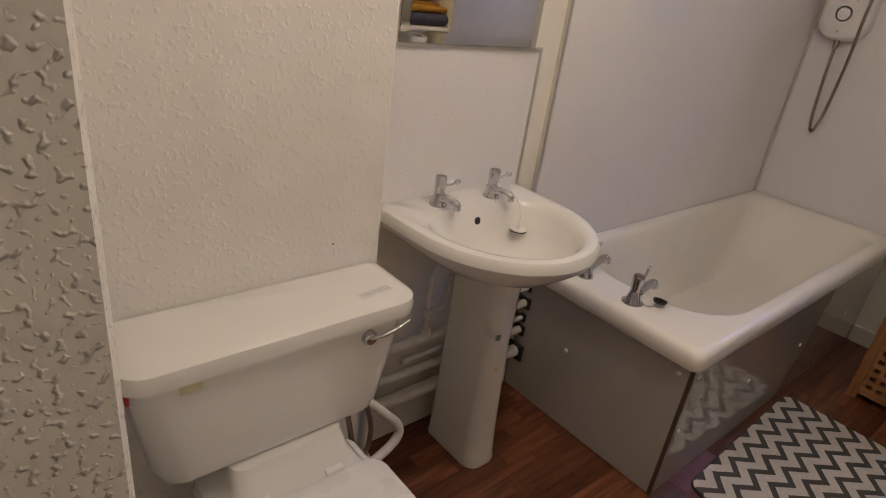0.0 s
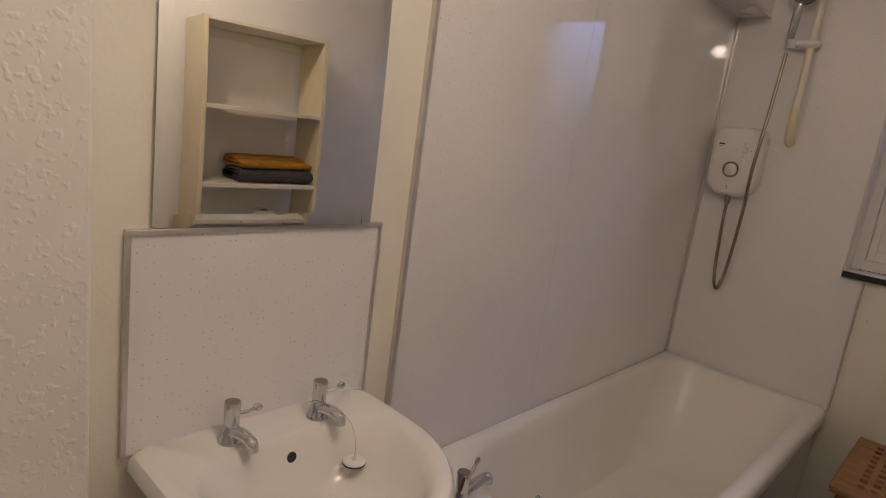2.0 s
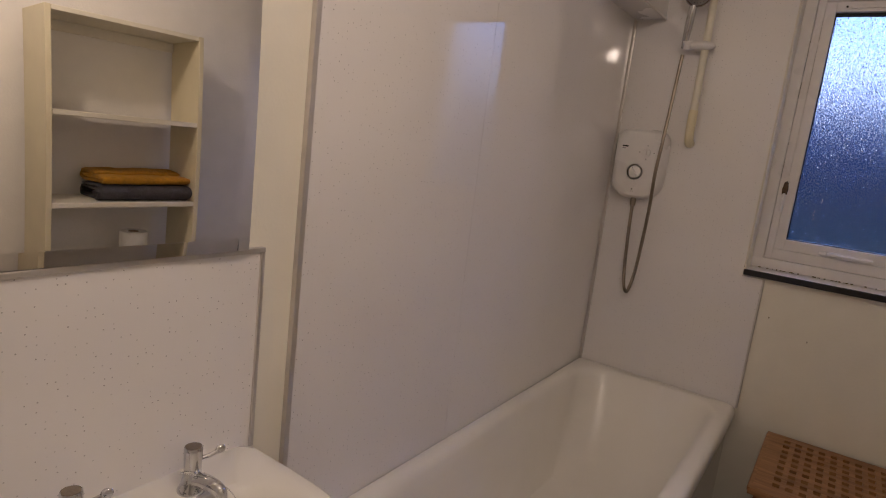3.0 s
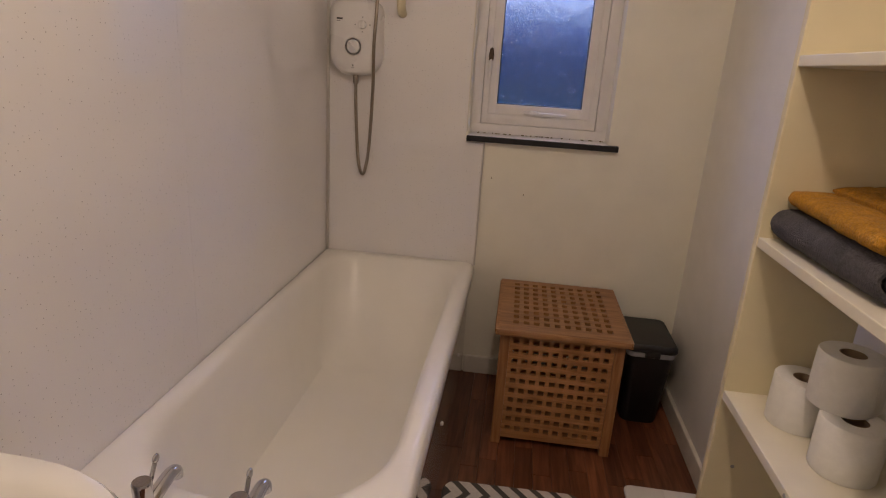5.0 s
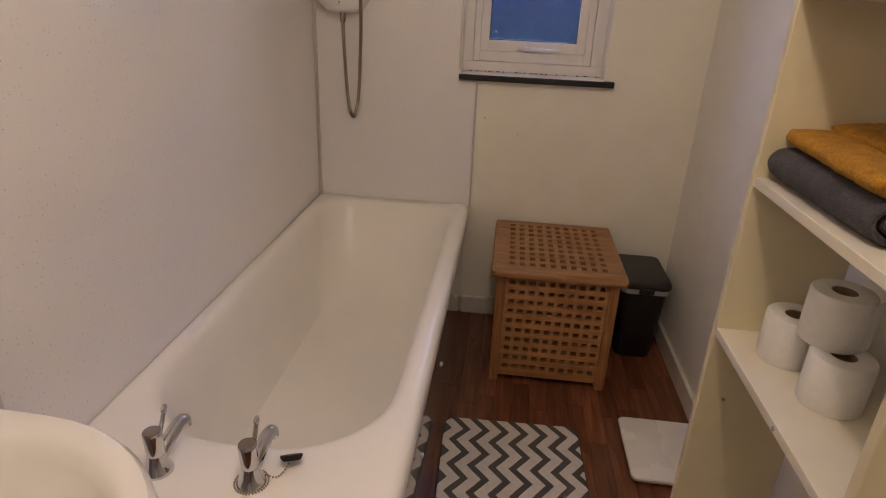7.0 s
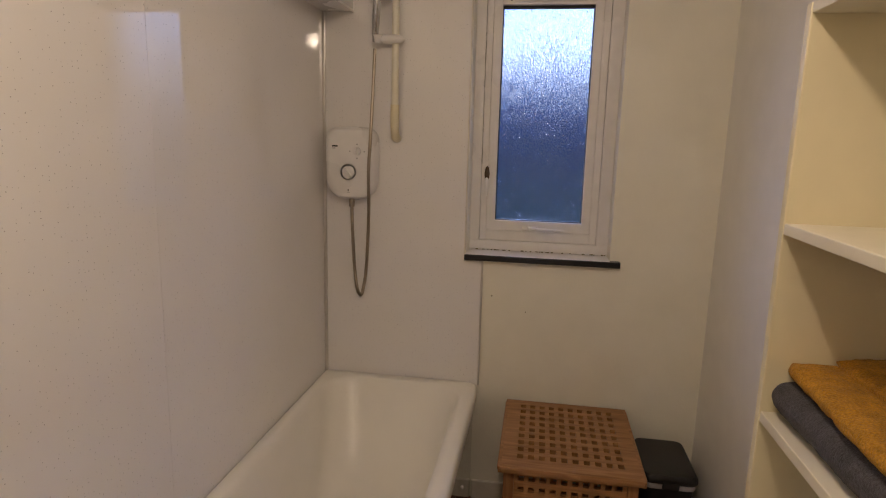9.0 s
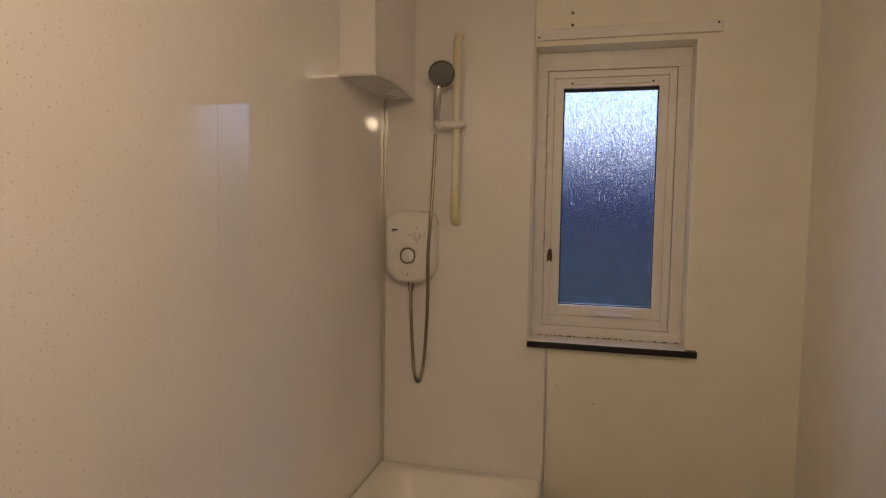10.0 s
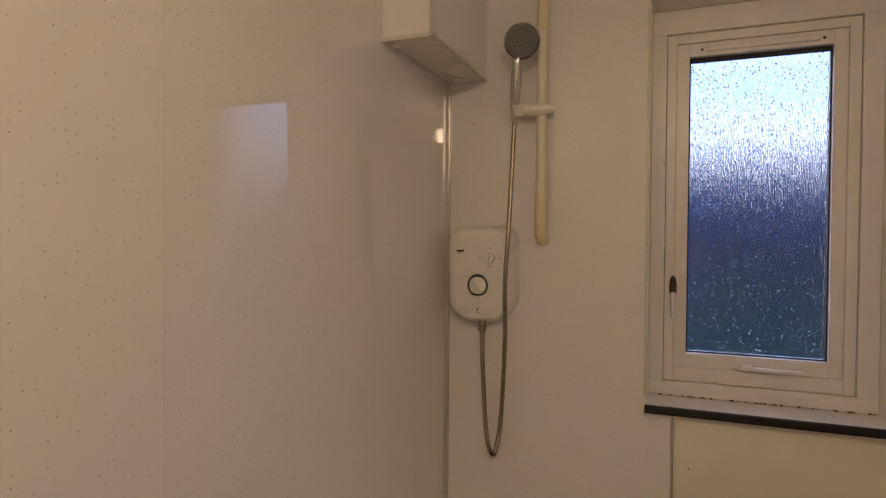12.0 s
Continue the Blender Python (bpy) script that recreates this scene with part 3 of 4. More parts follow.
# ---- taps ----
def make_tap(name, place, spout_deg, lever_deg, lever_rise, label, reach=0.078, size=1.0, lift=0.0):
    t = thing(name, place, label, "tap", "pillar taps")
    def mv(bm, a):
        return moved(bm, Matrix.Diagonal((size, size, size, 1)) @ Matrix.Rotation(radians(a), 4, "Z"))
    part("body", mv(turned(((0.0, 0.0), (0.0265, 0.0), (0.0265, 0.004), (0.0235, 0.009), (0.0195, 0.021), (0.0168, 0.034), (0.0158, 0.04), (0.0, 0.04)), 28), 0), m_chrome, t, smooth=True)
    pts = curve_points(((0.004, 0, 0.022), (0.03, 0, 0.028 + lift * 0.4), (reach * 0.8, 0, 0.027 + lift), (reach, 0, 0.022 + lift), (reach + 0.003, 0, 0.008 + lift)), 6)
    part("spout", mv(tube(pts, [0.0148 - 0.004 * i / len(pts) for i in range(len(pts))], 16), spout_deg), m_chrome, t, smooth=True)
    part("head", mv(turned(((0.0, 0.039), (0.0155, 0.0395), (0.0158, 0.045), (0.0172, 0.083), (0.0168, 0.087), (0.0155, 0.089), (0.015, 0.088), (0.0, 0.088)), 28), 0), m_chrome, t, smooth=True)
    part("cap", mv(turned(((0.0, 0.0875), (0.0145, 0.0875), (0.014, 0.0892), (0.0, 0.0896)), 24), 0), m_steel, t, "brushed cap", True)
    lv = curve_points(((0.012, 0, 0.062), (0.03, 0, 0.063 + lever_rise * 0.3), (0.05, 0, 0.068 + lever_rise)), 6)
    bm = tube(lv, 0.0042, 10)
    tip = lv[-1]
    bmesh.ops.create_icosphere(bm, subdivisions=2, radius=1, matrix=Matrix.Translation(tip) @ Matrix.Diagonal((0.0105, 0.005, 0.0095, 1)))
    part("lever", mv(bm, lever_deg), m_chrome, t, smooth=True)
    return t


DECK = 0.809
make_tap("basin_tap", (0.855, 1.185, DECK - 0.001), -82, -22, 0.004, "chrome pillar tap with a short lever on the basin", 0.07, 0.92)
make_tap("basin_tap", (1.047, 1.178, DECK - 0.001), -80, -18, 0.004, "chrome pillar tap with a plug chain round its base", 0.07, 0.92)
make_tap("bath_tap", (1.388, 1.026, BZ), -3, 5, 0.03, "chrome pillar tap with a raised lever on the bath", 0.092, 1.04, 0.02)
make_tap("bath_tap", (1.385, 0.842, BZ), -3, 4, 0.03, "chrome pillar tap with a ball chain round its base", 0.092, 1.04, 0.02)


def bead_chain(points, n, r):
    pts = curve_points(points, n)
    bm = bmesh.new()
    step = r * 2.3
    run = 0.0
    last = pts[0]
    for p in pts:
        run += (p - last).length
        last = p
        if run >= step:
            run = 0.0
            bmesh.ops.create_icosphere(bm, subdivisions=1, radius=r, matrix=Matrix.Translation(p))
    return bm


# ---- basin and pedestal ----
basin = thing("wash_basin", (0.967, YP, 0.0), "white ceramic pedestal wash basin with two tap holes", "basin")
boff2 = Matrix.Translation((-0.967, -YP, 0))


def bring(x0, x1, y0, y1, z, rb, rf):
    return rounded(x0, x1, y0, y1, (rb, rb, rf, rf), z, 12, 6)


rings = [bring(0.885, 1.02, 0.995, 1.20, 0.655, 0.05, 0.065), bring(0.83, 1.077, 0.935, 1.235, 0.675, 0.05, 0.12), bring(0.755, 1.152, 0.852, 1.246, 0.715, 0.04, 0.19), bring(0.702, 1.205, 0.804, 1.248, 0.757, 0.03, 0.245),
         bring(0.686, 1.221, 0.79, 1.249, 0.782, 0.025, 0.26), bring(0.688, 1.219, 0.792, 1.249, 0.797, 0.025, 0.258), bring(0.696, 1.211, 0.80, 1.247, 0.807, 0.03, 0.25), bring(0.708, 1.199, 0.811, 1.243, 0.810, 0.03, 0.24),
         bring(0.732, 1.175, 0.822, 1.146, 0.808, 0.09, 0.215), bring(0.742, 1.165, 0.83, 1.138, 0.800, 0.09, 0.208), bring(0.754, 1.153, 0.842, 1.131, 0.78, 0.09, 0.19), bring(0.78, 1.132, 0.868, 1.12, 0.735, 0.09, 0.15),
         bring(0.82, 1.092, 0.915, 1.107, 0.70, 0.07, 0.11), bring(0.872, 1.03, 0.972, 1.09, 0.683, 0.05, 0.055), bring(0.912, 0.976, 1.012, 1.076, 0.677, 0.03, 0.03)]
for ring in rings:
    for p in ring:
        if p.y < 1.12:
            p.x = 0.954 + (p.x - 0.954) * (1 - 0.16 * (1.12 - p.y))
            p.y = 1.12 - (1.12 - p.y) * 1.05
part("bowl", moved(loft(rings), boff2), m_ceramic, basin, smooth=True)
part("pedestal", moved(loft([rounded(0.98 - a, 0.98 + a, 1.075 - d, 1.172, (0.02, 0.02, a * 0.7, a * 0.7), z, 10, 4) for a, d, z in
     ((0.060, 0.122, 0.0), (0.062, 0.124, 0.012), (0.059, 0.120, 0.03), (0.055, 0.114, 0.12), (0.049, 0.106, 0.3), (0.047, 0.102, 0.45), (0.047, 0.102, 0.58), (0.053, 0.106, 0.635), (0.060, 0.112, 0.664))]), boff2), m_ceramic, basin, smooth=True)
waste = part("waste", moved(turned(((0.0, 0.0), (0.026, 0.0), (0.026, 0.003), (0.022, 0.0035), (0.016, 0.001), (0.0, 0.001)), 28, (0.944, 1.044, 0.6775)), boff2), m_plastic, basin, "white and chrome slotted waste", True)
for i in range(6):
    a = i * math.pi / 3
    part("waste_hole", moved(turned(((0.0, 0.0), (0.0036, 0.0), (0.0036, 0.0006), (0.0, 0.0006)), 10, (0.944 + 0.0095 * math.cos(a), 1.044 + 0.0095 * math.sin(a), 0.6786)), boff2), m_ink, waste)
part("overflow_hole", moved(turned(((0.0, 0.0), (0.0115, 0.0), (0.010, 0.0015), (0.0, 0.0015)), 20), boff2 @ Matrix.Translation((0.957, 1.1285, 0.767)) @ Matrix.Rotation(radians(78), 4, "X")), m_ink, basin, "dark oval overflow hole")
label_mat = mat("paper_label", (0.72, 0.70, 0.66), rough=0.55, grain=0.04)


def wrapped(cx, cy, r, a0, a1, z0, z1, drop=0.0, thick=0.0004):
    """A thin sheet wrapped round an upright corner, from angle a0 to a1 in degrees; drop: how far its far end sinks."""
    n = max(2, int(abs(a1 - a0) / 6))
    rings = []
    for i in range(n + 1):
        a, k = radians(a0 + (a1 - a0) * i / n), i / n * drop
        c, d = math.cos(a), math.sin(a)
        rings.append([Vector((cx + q * c, cy + q * d, z - k)) for q, z in ((r, z0), (r + thick, z0), (r + thick, z1), (r, z1))])
    return loft(rings)


PC = (0.966, 1.006, 0.0336)
lab = part("label", moved(wrapped(*PC, 176, 272, 0.466, 0.508, 0.012), boff2), label_mat, basin, "white paper label with small print")
for i in range(5):
    part("print_line", moved(wrapped(PC[0], PC[1], PC[2] + 0.0004, 182, 228 - 5 * (i % 2), 0.4985 - 0.0055 * i, 0.5 - 0.0055 * i, 0.006), boff2), m_print, lab)
for i in range(9):
    part("bar", moved(wrapped(PC[0], PC[1], PC[2] + 0.0004, 238 + 3.2 * i, 239.2 + 3.2 * i + (0.9 if i % 3 else 0), 0.463, 0.482, 0.0), boff2), m_ink, lab)
part("yellow_mark", moved(box(0.962, 0.976, 0.9705, 0.9715, 0.355, 0.367, 0.0003), boff2), mat("yellow_paint_spot", (0.75, 0.6, 0.1), rough=0.6, grain=0.2, grain_scale=150), basin, "small yellow paint mark")
bplug = thing("basin_plug", (1.083, 1.085, 0.735), "white basin plug hanging on a fine ball chain", "plug")
part("stopper", turned(((0.0, 0.006), (0.004, 0.014), (0.006, 0.006), (0.0235, 0.005), (0.024, 0.0), (0.019, -0.006), (0.0, -0.006)), 24), m_plastic, bplug, smooth=True)
part("seal", turned(((0.0, -0.002), (0.0243, -0.002), (0.0243, 0.0015), (0.0, 0.0015)), 24), m_rubber, bplug, "dark rubber rim")
part("chain", moved(bead_chain(((1.047, 1.148, 0.83), (1.062, 1.118, 0.838), (1.078, 1.1, 0.815), (1.083, 1.087, 0.78), (1.083, 1.085, 0.747)), 40, 0.0013), Matrix.Translation((-1.083, -1.085, -0.735))), m_chrome, bplug)
part("chain_loop", moved(bead_chain([(1.047 + 0.019 * math.cos(a), 1.178 + 0.019 * math.sin(a), 0.838 - 0.01 * math.sin(a + 1)) for a in [k * 0.6 for k in range(11)]] + [(1.036, 1.148, 0.815), (1.035, 1.140, 0.792)], 12, 0.0015), Matrix.Translation((-1.083, -1.085, -0.735))), m_chrome, bplug)

tplug = thing("bath_plug", (1.437, 0.787, BZ + 0.012), "black rubber bath plug lying on the rim with its chain", "plug")
part("stopper", moved(turned(((0.0, -0.006), (0.017, -0.006), (0.0215, 0.001), (0.0215, 0.005), (0.0, 0.005)), 24), Matrix.Translation((0.006, -0.002, 0.0055)) @ pose(0, 0, 0, 0, 38, 20)), m_rubber, tplug, smooth=True)
part("chain", bead_chain([(-0.052 + 0.031 * math.cos(a), 0.055 + 0.031 * math.sin(a), -0.0085) for a in [0.3 + k * 0.55 for k in range(12)]] + [(-0.035, 0.018, -0.009), (-0.018, 0.006, -0.009), (-0.004, 0.0, 0.0)], 12, 0.0022), m_steel, tplug)

# ---- pipes below the basin ----
for z, r, x0 in ((0.425, 0.009, 1.1), (0.365, 0.0145, 0.576), (0.305, 0.009, 0.8), (0.255, 0.0135, 0.576), (0.165, 0.021, 0.576)):
    p = thing("water_pipe", (x0, 1.195, z), "white painted pipe running along the wall under the basin", "pipe", "pipes under the basin")
    part("run", tube([(0, 0, 0), (1.325 - x0, 0, 0)], r, 14), m_pipe, p, smooth=True)
    part("panel_hole", box(1.325 - x0, 1.3345 - x0, -r * 1.6, r * 1.5, -r * 1.6, r * 1.4, 0.002), m_ink, p, "dark cut-out in the bath panel")
valve = thing("isolating_valve", (0.885, 1.2, 0.37), "painted tee and isolating valve under the basin", "valve")
part("riser", tube([(0, 0, 0.0), (0, 0, 0.12), (0, -0.002, 0.20), (0.03, -0.01, 0.27)], 0.009, 12), m_pipe, valve, smooth=True)
part("tee", turned(((0.0, -0.022), (0.0165, -0.022), (0.0165, 0.018), (0.013, 0.024), (0.0, 0.024)), 16), m_pipe, valve, smooth=True)
part("nut", turned(((0.0, 0.07), (0.0145, 0.07), (0.0155, 0.08), (0.0145, 0.095), (0.0, 0.095)), 6), m_pipe, valve)
part("branch", tube(curve_points(((0, 0, 0.08), (0.035, -0.005, 0.082), (0.06, -0.01, 0.105), (0.065, -0.01, 0.2))), 0.0085, 12), m_pipe, valve, smooth=True)
part("collar", moved(turned(((0.0, -0.012), (0.015, -0.012), (0.015, 0.012), (0.0, 0.012)), 12), Matrix.Translation((-0.045, 0, -0.004)) @ Matrix.Rotation(radians(90), 4, "Y")), m_pipe, valve)

# ---- mirror ----
mirror = thing("wall_mirror", (0.72, YP - 0.009, 1.2145), "large frameless wall mirror above the white splashback", "mirror")
MW, MH, BV = 0.453, 0.75, 0.024


def mirror_depth(u, v):
    """The thin sheet bows into the room a little, turns off the wall and leans back at its top."""
    return -0.04 * u + 0.027 * v + 0.032 * ((u - MW / 2) ** 2 - MW * MW / 4) + 0.058 * ((v - MH / 2) ** 2 - MH * MH / 4)


def sheet_grid(us, vs, depth):
    bm = bmesh.new()
    rows = [[bm.verts.new((u, depth(u, v), v)) for v in vs] for u in us]
    for i in range(len(us) - 1):
        for j in range(len(vs) - 1):
            bm.faces.new((rows[i][j], rows[i + 1][j], rows[i + 1][j + 1], rows[i][j + 1]))
    return bm


plate_us = [BV + (MW - 2 * BV) * i / 24 for i in range(25)]
plate_vs = [BV + (MH - 2 * BV) * i / 32 for i in range(33)]
plate = part("mirror_plate", sheet_grid(plate_us, plate_vs, mirror_depth), m_mirror, mirror, smooth=True)
TILT = math.tan(radians(3.6))
long_vs = [MH * i / 32 for i in range(33)]
for us, fall in (((0.0, BV), lambda u, v: (BV - u) * TILT), ((MW - BV, MW), lambda u, v: (u - MW + BV) * TILT)):
    part("bevel", sheet_grid(us, long_vs, lambda u, v: mirror_depth(u, v) + fall(u, v)), m_mirror, plate, "bevelled edge")
for vs, fall in (((0.0, BV), lambda u, v: (BV - v) * TILT), ((MH - BV, MH), lambda u, v: (v - MH + BV) * TILT)):
    part("bevel", sheet_grid(plate_us, vs, lambda u, v: mirror_depth(u, v) + fall(u, v)), m_mirror, plate, "bevelled edge")
back = box(0.004, MW - 0.004, 0.0, 0.004, 0.0, MH - 0.004)
for v in back.verts:
    v.co.y += mirror_depth(v.co.x, v.co.z) + 0.003
part("backing", back, m_grey, mirror)

# ---- toilet ----
wc = thing("toilet", (0.28, YT, 0), "white ceramic toilet with a low cistern against the wall", "toilet")
woff = Matrix.Translation((-0.28, -YT, 0))


def cring(x0, x1, y0, y1, z, r, rb=0.012):
    return rounded(x0, x1, y0, y1, (rb, rb, r, r), z, 8, 4)


cist = part("cistern", moved(loft([cring(0.065, 0.495, 0.925, 1.045, 0.472, 0.05), cring(0.05, 0.512, 0.908, 1.046, 0.482, 0.05), cring(0.04, 0.522, 0.902, 1.046, 0.51, 0.05), cring(0.008, 0.555, 0.888, 1.046, 0.73, 0.045)]), woff), m_ceramic, wc, smooth=True)
part("cistern_lid", moved(loft([cring(0.004, 0.558, 0.884, 1.046, 0.722, 0.05), cring(-0.01, 0.572, 0.872, 1.047, 0.727, 0.055), cring(-0.012, 0.574, 0.870, 1.047, 0.745, 0.055), cring(-0.008, 0.57, 0.874, 1.047, 0.76, 0.052), cring(0.004, 0.558, 0.886, 1.045, 0.768, 0.045), cring(0.03, 0.535, 0.91, 1.04, 0.771, 0.04)]), woff), m_ceramic, wc, smooth=True)
lev = part("flush_lever", moved(turned(((0.0, 0.0), (0.017, 0.0), (0.017, 0.008), (0.012, 0.016), (0.0, 0.018)), 22), woff @ Matrix.Translation((0.452, 0.892, 0.693)) @ Matrix.Rotation(radians(90), 4, "X")), m_chrome, wc, "chrome flush lever", True)
part("lever_arm", moved(tube(curve_points(((0.454, 0.878, 0.694), (0.475, 0.870, 0.700), (0.51, 0.868, 0.708), (0.54, 0.872, 0.716))), [0.0038] * 8 + [0.0045] * 8 + [0.0032] * 9, 12), woff), m_chrome, lev, smooth=True)
lab = part("lid_label", moved(box(0.445, 0.525, 0.915, 0.937, 0.7712, 0.7718), woff @ Matrix.Translation((0.485, 0.926, 0)) @ Matrix.Rotation(radians(8), 4, "Z") @ Matrix.Translation((-0.485, -0.926, 0))), label_mat, wc, "white paper label with small print")
for i in range(3):
    part("print_line", moved(box(0.449, 0.521, 0.920 + 0.005 * i, 0.9222 + 0.005 * i, 0.7718, 0.7721), woff @ Matrix.Translation((0.485, 0.926, 0)) @ Matrix.Rotation(radians(8), 4, "Z") @ Matrix.Translation((-0.485, -0.926, 0))), m_print, lab)
part("yellow_sticker", moved(box(0.085, 0.122, 0.8860, 0.8875, 0.697, 0.720, 0.0003), woff @ Matrix.Translation((0, 0.0015, 0))), mat("faded_sticker", (0.72, 0.67, 0.42), rough=0.5, grain=0.08), wc, "faded pale yellow sticker")
part("red_mark", moved(box(0.0065, 0.0125, 0.905, 0.935, 0.695, 0.722, 0.001), woff), mat("red_plastic", (0.35, 0.02, 0.02), rough=0.4, grain=0.1), wc, "small red mark on the side")
part("pan", moved(loft([rounded(0.18, 0.38, 0.55, 0.93, 0.09, 0.0, 10, 4), rounded(0.182, 0.378, 0.55, 0.93, 0.09, 0.03, 10, 4), rounded(0.19, 0.37, 0.56, 0.92, 0.085, 0.16, 10, 4), rounded(0.14, 0.42, 0.45, 0.93, (0.03, 0.03, 0.135, 0.135), 0.32, 10, 4), rounded(0.105, 0.455, 0.405, 0.935, (0.03, 0.03, 0.17, 0.17), 0.385, 10, 4), rounded(0.11, 0.45, 0.41, 0.93, (0.03, 0.03, 0.165, 0.165), 0.40, 10, 4)]), woff), m_ceramic, wc, smooth=True)
part("pan_neck", moved(loft([rounded(x0, x1, y0, 1.0, (0.02, 0.02, 0.03, 0.03), z, 6, 3) for x0, x1, y0, z in ((0.12, 0.445, 0.805, 0.37), (0.125, 0.44, 0.815, 0.398), (0.145, 0.425, 0.835, 0.415), (0.162, 0.412, 0.86, 0.44), (0.168, 0.408, 0.885, 0.474))]), woff), m_ceramic, wc, smooth=True)
seat = part("seat_lid", moved(loft([rounded(0.10 + i, 0.46 - i, 0.40 + i, 0.83 - i * 0.5, (0.04, 0.04, 0.175 - i, 0.175 - i), z, 12, 4) for i, z in ((0.008, 0.403), (0.0, 0.408), (0.0, 0.42), (0.004, 0.428), (0.02, 0.433), (0.06, 0.435))]), woff), m_plastic, wc, "white plastic closed seat lid", True)
for x in (0.2, 0.36):
    part("hinge", moved(tube([(x - 0.02, 0.845, 0.418), (x + 0.02, 0.845, 0.418)], 0.011, 14), woff), m_plastic, seat, smooth=True)
inlet = thing("inlet_pipe", (0.6, 1.0, 0.25), "white plastic pipe bend beside the cistern", "pipe")
part("bend", moved(tube(curve_points(((0.574, 1.03, 0.37), (0.60, 1.0, 0.345), (0.635, 0.99, 0.305), (0.645, 0.985, 0.272), (0.62, 0.98, 0.245), (0.55, 0.97, 0.225), (0.42, 0.95, 0.215))), 0.0125, 14), Matrix.Translation((-0.6, -1.0, -0.25))), m_pipe, inlet, smooth=True)
part("stub", moved(tube(((0.574, 1.035, 0.0), (0.574, 1.035, 0.37)), 0.012, 14), Matrix.Translation((-0.6, -1.0, -0.25))), m_pipe, inlet, smooth=True)
part("nut", moved(turned(((0.0, 0.0), (0.02, 0.0), (0.02, 0.03), (0.0, 0.03)), 8, (0.574, 1.035, 0.15)), Matrix.Translation((-0.6, -1.0, -0.25))), m_pipe, inlet)
hose = thing("cistern_hose", (0.5, 0.96, 0.3), "braided steel cistern hose in a loop", "hose")
part("tube", moved(tube(curve_points(((0.455, 0.96, 0.475), (0.465, 0.95, 0.40), (0.48, 0.945, 0.33), (0.515, 0.95, 0.30), (0.53, 0.955, 0.35), (0.525, 0.96, 0.40), (0.51, 0.965, 0.455))), 0.0065, 12), Matrix.Translation((-0.5, -0.96, -0.3))), m_steel, hose, smooth=True)

# ---- shower ----
shower = thing("electric_shower", (XW - PT, 1.122, 1.31), "white electric shower unit with two dials", "shower unit")
soff = Matrix.Translation((-(XW - PT), -1.122, -1.31))


def yz_ring(y0, y1, z0, z1, r, x):
    return [Vector((x, p.x, p.y)) for p in rounded(y0, y1, z0, z1, r, 0, 10, 4)]


bm = loft([yz_ring(1.004, 1.214, 1.31, 1.60, (0.05, 0.05, 0.08, 0.08), XW - PT), yz_ring(1.004, 1.214, 1.31, 1.60, (0.05, 0.05, 0.08, 0.08), 3.045), yz_ring(1.008, 1.210, 1.314, 1.596, (0.052, 0.052, 0.08, 0.08), 3.03), yz_ring(1.016, 1.202, 1.322, 1.588, (0.05, 0.05, 0.078, 0.078), 3.019), yz_ring(1.033, 1.185, 1.345, 1.565, (0.045, 0.045, 0.07, 0.07), 3.013)])
part("case", moved(bm, soff), m_plastic, shower, smooth=True)


def disc_x(profile, y, z, x=3.0145, steps=28):
    return moved(turned(profile, steps), soff @ Matrix.Translation((x, y, z)) @ Matrix.Rotation(radians(-90), 4, "Y"))


ring = part("dial_ring", disc_x(((0.0, 0.0), (0.034, 0.0), (0.034, 0.001), (0.0335, 0.0015), (0.0, 0.0015)), 1.111, 1.421), m_plastic, shower)
dial = part("temperature_dial", disc_x(((0.0, 0.0), (0.027, 0.0), (0.0262, 0.003), (0.0235, 0.0045), (0.0, 0.0045)), 1.111, 1.421), m_plastic, shower, smooth=True)
part("grip", moved(box(-0.005, 0.005, -0.0035, 0.0035, -0.022, 0.022, 0.002), soff @ Matrix.Translation((3.007, 1.111, 1.421)) @ Matrix.Rotation(radians(-40), 4, "X")), m_plastic, dial)
for i in range(24):
    a = 2 * math.pi * i / 24
    if i % 8 != 7:
        part("mark", moved(box(-0.0004, 0.0004, -0.0034, 0.0034, -0.0006, 0.0006), soff @ Matrix.Translation((3.0126, 1.111 + 0.031 * math.cos(a), 1.421 + 0.031 * math.sin(a))) @ Matrix.Rotation(a + math.pi / 2, 4, "X")), m_orange_ink if i % 5 == 0 else m_print, ring)
small = part("power_dial", disc_x(((0.0, 0.0), (0.0165, 0.0), (0.016, 0.009), (0.0145, 0.011), (0.0, 0.011)), 1.074, 1.505), m_plastic, shower, smooth=True)
part("grip", moved(box(-0.004, 0.004, -0.0025, 0.0025, -0.014, 0.014, 0.0015), soff @ Matrix.Translation((3.001, 1.074, 1.505))), m_plastic, small)
for dy, dz in ((0.03, 0), (-0.03, 0), (0, 0.028), (0, -0.027)):
    part("symbol", moved(box(3.0125, 3.0135, 1.0715 + dy, 1.0765 + dy, 1.5025 + dz, 1.5065 + dz), soff), m_grey, shower)
part("indicator", disc_x(((0.0, 0.0), (0.003, 0.0), (0.003, 0.001), (0.0, 0.001)), 1.111, 1.349, 3.0135, 12), m_ink, shower, "tiny dark indicator light")
part("indicator_text", moved(box(3.0128, 3.0136, 1.105, 1.117, 1.339, 1.3405), soff), m_grey, shower)
part("maker_mark", moved(box(3.0128, 3.0138, 1.155, 1.179, 1.521, 1.527), soff), m_ink, shower, "small dark maker's mark")
part("model_text", moved(box(3.0128, 3.0138, 1.164, 1.179, 1.514, 1.517), soff), m_grey, shower)
